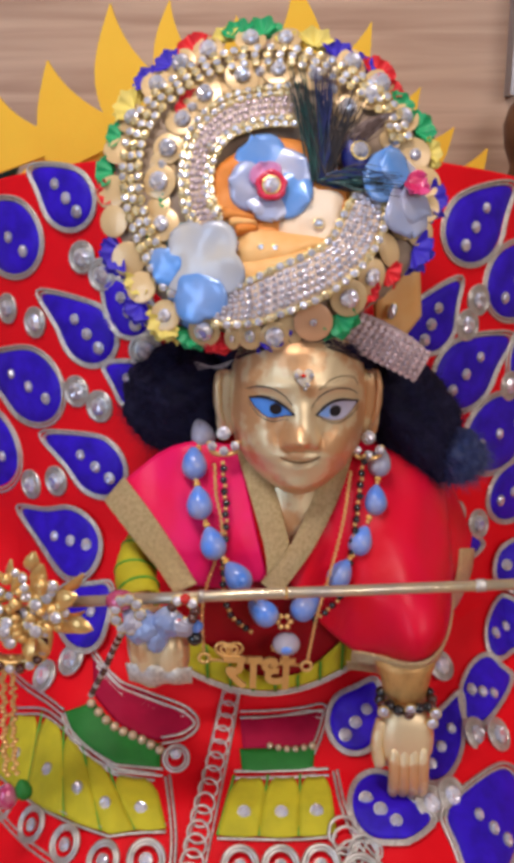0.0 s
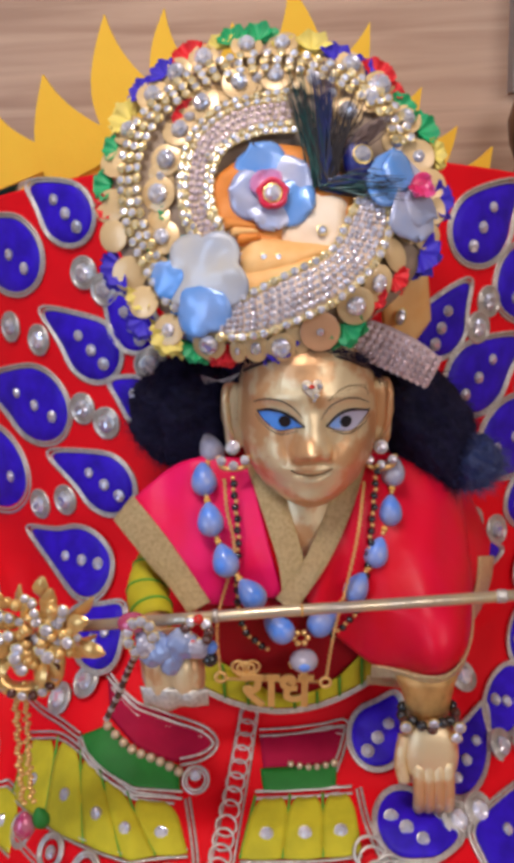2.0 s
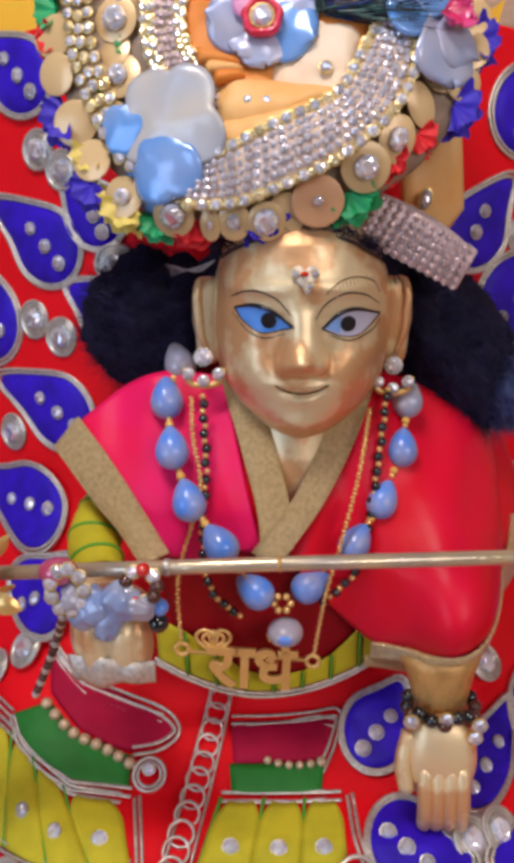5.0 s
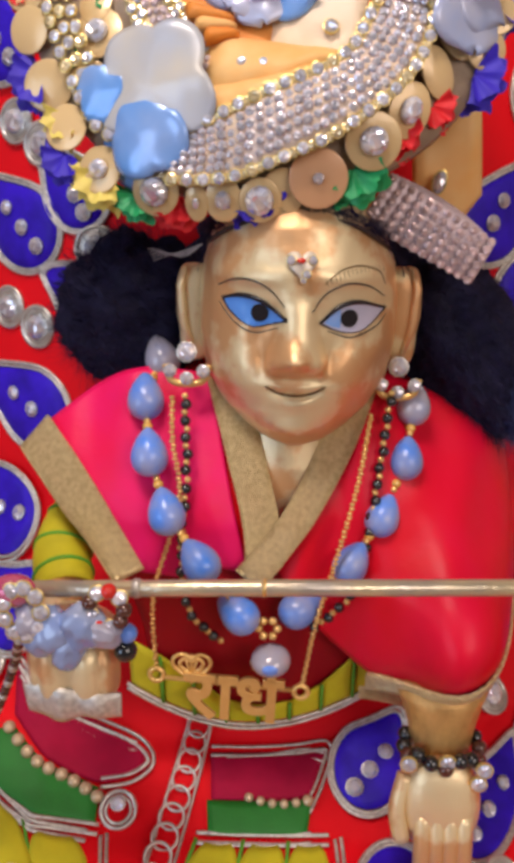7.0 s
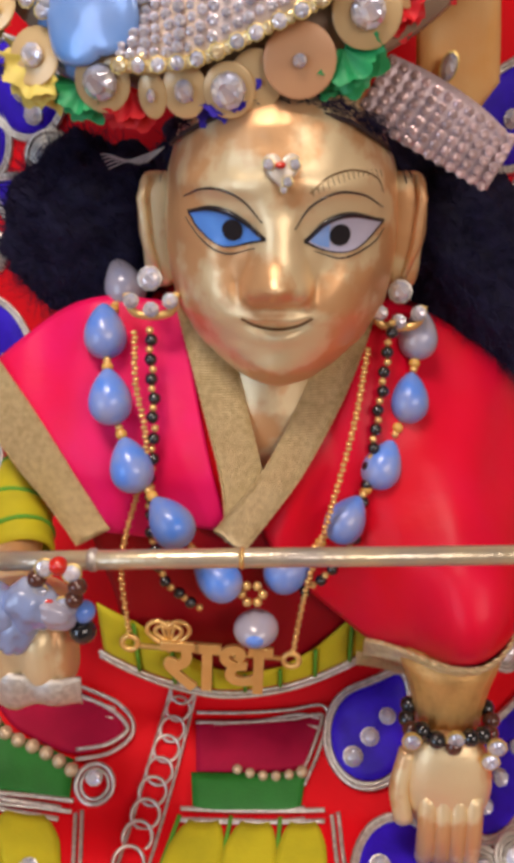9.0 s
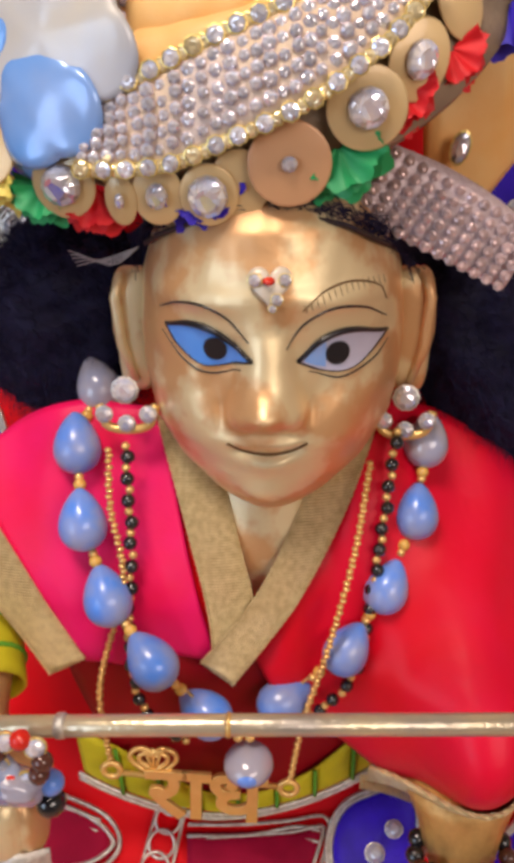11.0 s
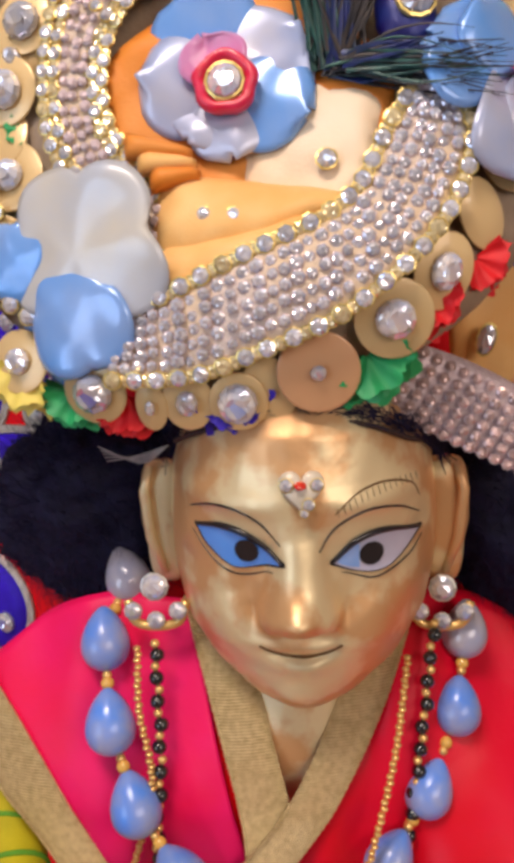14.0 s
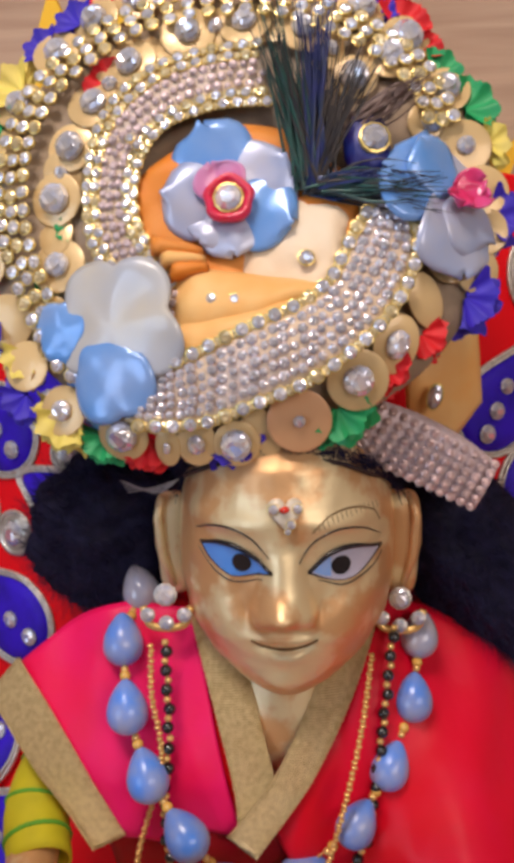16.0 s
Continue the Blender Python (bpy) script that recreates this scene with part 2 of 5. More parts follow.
def put(name, data, parent, place, normal=(0, -1, 0), up=(0, 0, 1), size=1.0, spin=0.0, label=""):
    """As piece, at a place in the room's millimetres."""
    return piece(name, data, parent, PLACE[parent].inverted() @ at_pose(place, normal, up, size, spin), label)


def sheet(bm, rows, closed=False, mat=0):
    """Faces between rows of points."""
    made = [[bm.verts.new(p) for p in row] for row in rows]
    for a, b in zip(made, made[1:]):
        n = len(a)
        for i in range(n if closed else n - 1):
            j = (i + 1) % n
            try:
                bm.faces.new((a[i], a[j], b[j], b[i])).material_index = mat
            except ValueError:
                pass
    return made


def tube(bm, points, radius, sides=8, closed=False, mat=0, caps=True):
    pts = [Vector(p) for p in points]
    rows, n = [], len(pts)
    for i, p in enumerate(pts):
        a = pts[(i - 1) % n] if closed or i > 0 else p
        b = pts[(i + 1) % n] if closed or i < n - 1 else p
        d = (b - a).normalized()
        side = d.cross(Vector((0, -1, 0.13)))
        side = side.normalized() if side.length > 1e-4 else Vector((1, 0, 0))
        up = side.cross(d)
        r = radius[i] if isinstance(radius, (list, tuple)) else radius
        rows.append([p + r * (math.cos(2 * math.pi * k / sides) * side + math.sin(2 * math.pi * k / sides) * up) for k in range(sides)])
    if closed:
        rows.append(rows[0])
    made = sheet(bm, rows, True, mat)
    if caps and not closed:
        for ring in (made[0], made[-1]):
            try:
                bm.faces.new(ring).material_index = mat
            except ValueError:
                pass
    if closed:
        bmesh.ops.remove_doubles(bm, verts=bm.verts, dist=1e-4)


def ball(bm, centre, radii, seg=24, rings=16, mat=0, shape=None):
    c = Vector(centre)
    r = radii if isinstance(radii, (list, tuple)) else (radii,) * 3
    rows = []
    for i in range(rings + 1):
        a = math.pi * (0.002 + 0.996 * i / rings)
        row = []
        for k in range(seg):
            b = 2 * math.pi * k / seg
            d = Vector((math.sin(a) * math.cos(b), math.sin(a) * math.sin(b), math.cos(a)))
            p = Vector((d.x * r[0], d.y * r[1], d.z * r[2]))
            row.append(c + (shape(p, d) if shape else p))
        rows.append(row)
    made = sheet(bm, rows, True, mat)
    bm.faces.new(made[0]).material_index = mat
    bm.faces.new(made[-1]).material_index = mat


def curve_points(points, n):
    """n + 1 points along a smooth curve through the given ones."""
    p = [Vector(q) for q in points]
    p = [2 * p[0] - p[1]] + p + [2 * p[-1] - p[-2]]
    out = []
    for i in range(n + 1):
        s = i / n * (len(p) - 3)
        k = min(int(s), len(p) - 4)
        f = s - k
        a, b, c, d = p[k:k + 4]
        out.append(0.5 * (2 * b + (c - a) * f + (2 * a - 5 * b + 4 * c - d) * f * f + (3 * b - a - 3 * c + d) * f ** 3))
    return out


def between(edge_a, edge_b, field, lift=0.0, n=24, m=10, puff=0.0, ripple=0.0, seed=0):
    """A sheet between two curves of (x, z), laid on field(x, z), lifted towards the room, puffed up in its middle."""
    bm = bmesh.new()
    ca, cb = curve_points([(x, z, 0) for x, z in edge_a], n), curve_points([(x, z, 0) for x, z in edge_b], n)
    rows = []
    for i, (a, b) in enumerate(zip(ca, cb)):
        row = []
        for k in range(m + 1):
            q = a.lerp(b, k / m)
            up = lift + puff * (4 * k / m * (1 - k / m)) ** 0.6 * min(1, 6 * min(i, n - i) / n + 0.15)
            up += ripple * noise.noise(Vector((q.x * 0.11, q.y * 0.05, seed)))
            row.append((q.x, field(q.x, q.y) - up, q.y))
        rows.append(row)
    sheet(bm, rows)
    return bm


def stone_mesh(name, mats, sides=8, high=0.45, cup=True):
    """A cut stone of radius 1 mm with a table, a girdle and its metal cup, looking along z."""
    bm = bmesh.new()
    ring = lambda r, z, off=0.0: [(r * math.cos(2 * math.pi * (k + off) / sides), r * math.sin(2 * math.pi * (k + off) / sides), z) for k in range(sides)]
    made = sheet(bm, [ring(0.95, 0.0), ring(0.86, high * 0.5), ring(0.5, high, 0.5)], True)
    bm.faces.new(made[-1])
    if cup:
        sheet(bm, [ring(0.98, -0.35), ring(1.08, -0.1), ring(1.08, 0.16), ring(0.93, 0.2)], True, 1)
    return mesh_of(name, bm, mats, smooth=False)


STONE = stone_mesh("rhinestone", [CRYSTAL, CUP])
WARM = stone_mesh("rhinestone", [WARMSTONE, CUP])
BIGSTONE = stone_mesh("gem", [CRYSTAL, CUP], 12, 0.55)
SILVERGEM = stone_mesh("gem", [CRYSTAL, SILVER], 10, 0.55)
CLEARGEM = stone_mesh("gem", [CRYSTAL], 12, 0.75, False)
ROSEGEM = stone_mesh("rhinestone", [ROSESTONE, LILAC], 8, 0.6)
MESHBEAD = stone_mesh("mesh_bead", [LILAC, LILAC], 6, 0.6, False)

bm = bmesh.new()
tube(bm, [(math.cos(k * 0.2618), math.sin(k * 0.2618), 0) for k in range(24)], 0.13, 6, True)
RING = mesh_of("wire_ring", bm, SILVER)

# ---------------------------------------------------------------- the room round the shrine shelf


def slab(name, lo, hi, mat, bevel=0.0):
    bm = bmesh.new()
    bmesh.ops.create_cube(bm, size=1.0)
    lo, hi = Vector(lo), Vector(hi)
    for v in bm.verts:
        v.co = Vector([(lo[i] + hi[i]) / 2 + v.co[i] * (hi[i] - lo[i]) for i in range(3)])
    ob = new(name, mesh_of(name, bm, mat, smooth=False))
    if bevel:
        s = ob.modifiers.new("edge", "BEVEL")
        s.width, s.segments = bevel * MM, 2
    return tagged(ob, kind="structure")


slab("wall_back", (-1500, 452, -900), (1500, 500, 1900), WOOD)
slab("shelf", (-700, 60, 66), (700, 450, 88), WOOD, 2)
# unseen walls, floor and ceiling, added to close the room and bounce light
slab("wall_left", (-1550, -1700, -900), (-1502, 500, 1900), PLASTER)
slab("wall_right", (1502, -1700, -900), (1550, 500, 1900), PLASTER)
slab("wall_front", (-1550, -1750, -900), (1550, -1702, 1900), PLASTER)
slab("floor", (-1550, -1750, -950), (1550, 500, -902), PLASTER)
slab("ceiling", (-1550, -1750, 1902), (1550, 500, 1950), PLASTER)

# ---------------------------------------------------------------- the dress: a fan behind the shoulders that flares into a skirt


def smooth(a, b, v):
    t = min(1.0, max(0.0, (v - a) / (b - a)))
    return t * t * (3 - 2 * t)


def dress_y(x, z):
    """How far back the dress lies: the skirt below the waist, the fan above it."""
    a, b = max(abs(x), 45.0), max(abs(x), 40.0)
    a = min(a, 95.0)
    skirt = 264 + 0.0075 * a * a + 0.2 * (z - 187) - 0.95 * max(0.0, 150 - z)
    fan = 294 + 0.0045 * b * b + 0.08 * (z - 187)
    w = smooth(148, 180, z)
    return skirt * (1 - w) + fan * w


def dress_normal(x, z):
    e = 1.0
    return Vector(((dress_y(x + e, z) - dress_y(x - e, z)) / (2 * e), -1, (dress_y(x, z + e) - dress_y(x, z - e)) / (2 * e)))


dress = thing("dress", "bright red satin dress with royal blue paisley patches and silver cord", "dress", (0, 300, 88))
bm = bmesh.new()
rows = []
for i in range(226):
    z = 89 + i
    rows.append([(x, min(436.0, dress_y(x, z) + 0.7 * noise.noise(Vector((x * 0.03, z * 0.03, 1)))), min(z, 313 - 0.0009 * x * x)) for x in range(-186, 187, 3)])
sheet(bm, rows)
fabric = part("fabric", bm, RED, dress, "bright red satin", thick=0.8)


def paisley(x, z, angle, tip, radius, bend):
    """A teardrop patch with its tip at the given angle, bordered with silver cord and set with three stones."""
    a, outline = radians(angle), []
    flat = 0.76 if z < 165 else 1.0
    for k in range(40):
        b = 2 * math.pi * k / 40
        c = math.cos(b)
        px = radius * c if c < 0 else radius * c + (tip - radius) * c ** 5
        py = radius * 0.94 * math.sin(b) * (1 - 0.12 * max(0, c) ** 2) + bend * max(0, c) ** 5 * radius * 0.7
        outline.append((x + px * math.cos(a) - py * math.sin(a), z + flat * (px * math.sin(a) + py * math.cos(a))))
    bm = bmesh.new()
    rows = []
    raised = 1.6 * smooth(140, 150, z) * smooth(190, 178, z)
    for f, up in ((1.0, 0.7 + raised), (0.93, 1.5 + raised), (0.7, 1.9 + raised), (0.4, 2.0 + raised), (0.05, 2.0 + raised)):
        rows.append([(x + (q[0] - x) * f, dress_y(x + (q[0] - x) * f, z + (q[1] - z) * f) - up, z + (q[1] - z) * f) for q in outline])
    made = sheet(bm, rows, True)
    bm.faces.new(made[-1])
    patch = part("paisley_patch", bm, BLUE, dress, "royal blue velvet")
    for grow, r in ((1.04, 0.5), (1.13, 0.6)):
        bm = bmesh.new()
        tube(bm, [(x + (q[0] - x) * grow, dress_y(x + (q[0] - x) * grow, z + (q[1] - z) * grow) - 1.0 - raised, z + (q[1] - z) * grow) for q in outline], r, 6, True)
        part("silver_cord", bm, SILVER, patch, "silver cord")
    for f, s in ((0.62, 1.8), (0.0, 2.0), (-0.58, 2.1)):
        gx, gz = x + f * radius * math.cos(a), z + flat * f * radius * math.sin(a)
        put("gem", SILVERGEM, patch, (gx, dress_y(gx, gz) - 2.3 - raised, gz), dress_normal(gx, gz), size=s, spin=37 * f + x)


PAISLEYS = [
    (-66.6, 298.3, 132, 16.2, 10.4, 0.5), (-92.5, 284.3, 144, 20.4, 14.0, 0.5), (-60.4, 251.9, 134, 21.2, 10.9, 0.6), (-86.5, 229.6, 157, 23.8, 14.3, 0.5),
    (-41.1, 234.0, 140, 13.7, 9.0, 0.4), (-59.1, 204.1, 149, 21.7, 11.1, 0.6), (-70.1, 175.0, -179, 22.5, 11.5, -0.6), (-111.8, 200.6, 171, 31.9, 17.5, 0.5),
    (-63.9, 154.9, 40, 16.3, 10.6, 0.4), (-139.9, 149.5, -147, 58.5, 30.0, 0.5), (-121.0, 113.1, -157, 36.7, 18.8, 0.5), (-128.7, 260.2, 161, 32.0, 19.3, 0.5),
    (-44.4, 260.6, 119, 13.7, 8.7, 0.4), (78.0, 287.7, 57, 19.7, 12.7, -0.6), (61.3, 254.7, 65, 17.2, 10.0, -0.5), (76.4, 235.2, 43, 21.2, 13.2, -0.6),
    (98.5, 267.4, 46, 20.9, 14.4, -0.5), (93.0, 209.7, 16, 21.8, 15.1, 0.4), (101.5, 184.5, 14, 17.0, 11.6, 0.4), (103.6, 157.3, -16, 17.0, 11.4, 0.4),
    (94.0, 140.1, -10, 15.0, 9.6, 0.4), (78.6, 130.8, -34, 14.0, 9.4, 0.5), (75.4, 103.3, 128, 19.4, 13.4, 0.5), (37.2, 118.3, -31, 16.8, 8.6, 0.4),
    (31.2, 135.4, 44, 12.4, 8.5, 0.4), (59.4, 126.0, 34, 12.8, 8.8, 0.4), (71.4, 172.6, -24, 14.1, 7.7, 0.4), (116.4, 236.7, 19, 27.6, 19.0, -0.5),
]
for row in PAISLEYS:
    paisley(*row)
GEMS = [
    (-61.4, 278.3), (-53.8, 272.7), (-95.2, 257.7), (-82.4, 253.9), (-65.8, 230.6), (-56.7, 226.3), (-88.1, 191.1), (-76.3, 195.2), (-38.8, 247.5), (80.7, 261.5),
    (76.3, 252.9), (74.0, 181.9), (84.9, 175.9), (73.7, 122.9), (83.0, 118.7), (61.3, 115.2), (53.6, 116.4), (-65.5, 143.0), (-75.8, 135.4), (62.8, 142.4),
    (97.4, 227.1), (70.1, 218.4),
]
for x, z in GEMS:
    put("gem", SILVERGEM, dress, (x, dress_y(x, z) - 1.2, z), dress_normal(x, z), size=3.5, spin=x * 7)
    for r in (4.2, 5.3):
        put("silver_ring", RING, dress, (x, dress_y(x, z) - 1.1, z), dress_normal(x, z), size=r)

# ---------------------------------------------------------------- sunburst cut from yellow foam, standing behind the dress
sun = thing("sunburst_cutout", "yellow foam sunburst with curved pointed rays", "decoration", (0, 385, 88))
bm = bmesh.new()
sheet(bm, [[(-20 + r * 95 * math.cos(math.pi * k / 32), 380, 270 + r * 64 * math.sin(math.pi * k / 32)) for k in range(33)] for r in (0.05, 0.5, 1.0)])
part("backing", bm, FOAM, sun, smooth=False, thick=3.0)
bm = bmesh.new()
sheet(bm, [[(x, 380, z) for x in (-60, 20)] for z in (88, 180, 275)])
part("stand", bm, FOAM, sun, smooth=False, thick=3.0)
# each ray: base centre, half its width, tip, how far its middle bows sideways
RAYS = [(-93, 312, 20, -102, 338, -5), (-65, 315, 19, -81, 351, -6), (-44, 330, 16, -55, 371, -6), (-31, 343, 9, -33, 372, -3), (-8, 345, 8, -8, 366, 0),
        (15, 345, 12, 13, 379, 3), (32, 340, 8, 44, 364, 2), (50, 322, 8, 64, 340, 2), (63, 310, 8, 78, 325, 2), (74, 296, 10, 92, 317, 3)]
for number, (bx, bz, wide, tx, tz, bow) in enumerate(RAYS):
    along_x, along_z = tx - bx, tz - bz
    size = math.hypot(along_x, along_z)
    nx, nz = along_z / size, -along_x / size
    bm = bmesh.new()
    rows = []
    for f in range(13):
        q = f / 12
        w = wide * (1 - q) ** 1.0 * (1 + 0.12 * math.sin(math.pi * q)) + 0.15
        mid = bow * math.sin(math.pi * q * 0.9)
        rows.append([(bx + along_x * q + nx * (mid + k * w), 378.6 - 0.7 * (number % 3), bz + along_z * q + nz * (mid + k * w)) for k in (-1, -0.5, 0, 0.5, 1)])
    sheet(bm, rows)
    part("ray", bm, FOAM, sun, smooth=False, thick=3.4)

# ---------------------------------------------------------------- the brass statue, one mesh
CX = 12.5
HALF = [(210.3, 2), (211.0, 5.6), (212.4, 8.6), (214.8, 12.0), (219, 16.3), (225, 19.6), (232, 21.0), (240, 21.2), (248, 20.4), (256, 17.8), (264, 13.6), (270, 8), (273, 2)]
FRONT = [(209.5, 6), (210.5, 12.5), (212.5, 17.5), (215.5, 20.5), (220, 22.3), (226, 23.3), (232, 24), (240, 24.5), (248, 24.8), (256, 22.8), (264, 18), (270, 11), (273, 3)]


def along(table, z):
    return float(np.interp(z, [q[0] for q in table], [q[1] for q in table]))


def bump_at(x, z, cx, cz, wx, wz, h):
    return h * math.exp(-((x - cx) / wx) ** 2 - ((z - cz) / wz) ** 2)


def face_relief(x, z):
    """How far the features stand out of the face's oval."""
    d = x - CX
    step = lambda a, b, v: (lambda t: t * t * (3 - 2 * t))(min(1.0, max(0.0, (v - a) / (b - a))))
    wide = float(np.interp(z, (227.5, 229.2, 231.2, 233.5, 237, 241, 246), (4.2, 5.6, 5.9, 5.3, 4.4, 3.6, 3.0)))
    tall = float(np.interp(z, (227.4, 228.4, 229.6, 231.6, 234, 238, 242, 246), (0.0, 1.6, 3.6, 4.2, 3.4, 1.9, 0.7, 0.0)))
    h = tall * max(0.0, 1 - (abs(d) / wide) ** 2) ** 0.8
    h += bump_at(d, z, 0, 231.4, 3.4, 2.4, 1.9) + bump_at(abs(d), z, 4.3, 230.1, 1.4, 1.6, 1.2)
    h -= bump_at(abs(d), z, 7.2, 234.0, 2.6, 4.6, 1.5) + bump_at(abs(d), z, 4.6, 238.5, 2.0, 3.5, 0.7) + bump_at(d, z, 0, 227.0, 5.5, 0.8, 0.7)
    h -= bump_at(abs(d), z, 6.5, 230.4, 0.9, 2.3, 0.8)
    h += 0.34 * noise.noise(Vector((x * 0.14, z * 0.14, 3.0))) + 0.12 * noise.noise(Vector((x * 0.4, z * 0.4, 8.0)))
    smile = 223.6 + 0.045 * d * d
    h -= bump_at(0, z, 0, smile, 1, 0.55, 1.0) * max(0, 1 - (abs(d) / 6.0) ** 4)
    h += bump_at(d, z, 0, 222.0, 4.0, 1.4, 0.75) + bump_at(d, z, 0, 225.5, 4.6, 0.8, 0.4)
    h += bump_at(d, z, 0, 216.5, 5, 3.0, 1.2) + bump_at(abs(d), z, 11, 227.5, 5.5, 5.5, 1.3)
    h += bump_at(abs(d), z, 9.5, 246.6, 7, 1.6, 0.8) - bump_at(abs(d), z, 8.5, 240, 6, 3, 0.5)
    return h


def face_y(x, z):
    hw = along(HALF, z)
    s = max(0.0, 1 - ((x - CX) / hw) ** 2)
    return 272 - along(FRONT, z) * s ** 0.5 - face_relief(x, z)


bm = bmesh.new()
rows = []
for i in range(127):
    z = 210.4 + i * 0.495
    hw, fr = along(HALF, z), along(FRONT, z)
    row = []
    for k in range(340):
        s = k / 340
        a = math.pi * (1.2 * (s - 0.5) * 2 if abs(s - 0.5) < 0.34 else math.copysign(1 - (0.5 - abs(s - 0.5)) / 0.16 * 0.184, s - 0.5))
        x = CX + hw * math.sin(a)
        y = 272 - fr * math.cos(a) if math.cos(a) > 0 else 272 - 20 * (hw / 20) * math.cos(a)
        if math.cos(a) > 0.15:
            y -= face_relief(x, z) * min(1, (math.cos(a) - 0.15) * 3)
        row.append((x, y, z))
    rows.append(row)
made = sheet(bm, rows, True)
bm.faces.new(made[0])
bm.faces.new(made[-1])
# ears: long flat plates with a rolled rim
for side in (-1, 1):
    ex = CX + side * 22.3
    ball(bm, (ex, 270, 237), (3.6, 2.6, 11), 24, 20, 0, lambda p, d: Vector((math.copysign(abs(d.x) ** 0.5, d.x) * 3.4 * (1.15 if d.z > 0 else 0.95), p.y, math.copysign(abs(d.z) ** 0.6, d.z) * 10.5)))
    tube(bm, [(ex + side * 1.6, 267.5, 247), (ex + side * 2.6, 266.8, 243), (ex + side * 2.0, 267, 235), (ex, 267.4, 229)], [0.6, 0.9, 0.9, 0.6], 8)
# neck and trunk
rows = []
for z, hx, hy, yc in ((216, 10, 9, 269), (206, 10.5, 9, 266.5), (199, 13, 10, 267), (191, 22, 12, 274), (184, 24, 12, 279), (168, 20, 10, 284), (150, 13, 8, 291), (120, 9, 7, 296), (89, 9, 7, 298)):
    rows.append([(CX - 2 + hx * math.cos(2 * math.pi * k / 40), yc + hy * math.sin(2 * math.pi * k / 40), z) for k in range(40)])
sheet(bm, rows, True)
# arm and hand that hold the flute, and the lowered hand
tube(bm, curve_points([(-16, 278, 196), (-36, 268, 187), (-37, 250, 178), (-31, 234, 177)], 16), [4.6] * 9 + [5] * 8, 16)
ball(bm, (-28, 230, 179), (9.5, 6.5, 8.0), 24, 16)


def fist(p, d):
    """Four curled fingers side by side, parted by grooves, the tips hooked under."""
    groove = abs(math.sin(math.pi * (p.x + 9.4) / 4.7)) ** 0.5
    tip = math.exp(-((p.z + 5.0) / 1.6) ** 2)
    front = max(0.0, -d.y)
    return Vector((math.copysign(abs(d.x) ** 0.6, d.x) * 8.8, p.y - front * (1.5 * groove + 0.9 * tip), math.copysign(abs(d.z) ** 0.7, d.z) * 6.6 - 0.15 * p.x - max(0.0, -d.z) * 1.4 * groove))


ball(bm, (-28, 227.5, 176), (9.0, 4.4, 6.6), 72, 40, 0, fist)
tube(bm, curve_points([(40, 288, 190), (47, 280, 172), (47, 264, 154), (46.5, 251, 144)], 14), [8] * 8 + [6.5] * 7, 16)
ball(bm, (46.3, 246.0, 134), (9.2, 5.0, 11.5), 24, 16, 0, lambda p, d: Vector((math.copysign(abs(d.x) ** 0.7, d.x) * 8.8, p.y, p.z)))
for k in range(4):
    fx = 42.4 + k * 2.95
    tube(bm, curve_points([(fx, 243.2, 133), (fx + 0.05, 241.6, 127), (fx + 0.1, 241.8, 120), (fx + 0.1, 243.5, 116)], 12), [1.95] * 10 + [1.9, 1.75, 1.3], 10)
ball(bm, (46.8, 243.6, 125.5), (6.0, 2.5, 9.5), 24, 16, 0, lambda p, d: Vector((math.copysign(abs(d.x) ** 0.6, d.x) * 6.0, p.y, p.z)))
tube(bm, curve_points([(38.5, 246, 141), (36.8, 243.5, 134), (38.0, 242.5, 127)], 10), 1.9, 10)


def lens_shape(pts_top, pts_low, lift, mat, n=28, m=8):
    """A patch on the face between an upper and a lower curve of (x, z)."""
    a, b = curve_points([(x, z, 0) for x, z in pts_top], n), curve_points([(x, z, 0) for x, z in pts_low], n)
    sheet(bm, [[(q.x, face_y(q.x, q.y) - lift, q.y) for q in (p.lerp(r, k / m) for k in range(m + 1))] for p, r in zip(a, b)], False, mat)


def line_on_face(pts, r, mat, lift=0.0):
    c = curve_points([(x, z, 0) for x, z in pts], 26)
    tube(bm, [(q.x, face_y(q.x, q.y) - lift, q.y) for q in c], [r * (0.35 + 0.65 * math.sin(math.pi * min(1, max(0, (i + 2) / 30)))) for i in range(27)], 6, False, mat)


EYES = [([(-2.2, 242.3), (1.5, 243.2), (5.5, 242.4), (10.4, 239.0)], [(-2.2, 242.3), (-0.2, 239.7), (4.0, 237.3), (10.4, 239.0)], 5.3, 240.0, 1),
        ([(17.2, 238.3), (20.5, 241.3), (24.5, 242.1), (29.8, 240.4)], [(17.2, 238.3), (21, 236.6), (25.5, 236.8), (29.8, 240.4)], 22.6, 239.1, 2)]
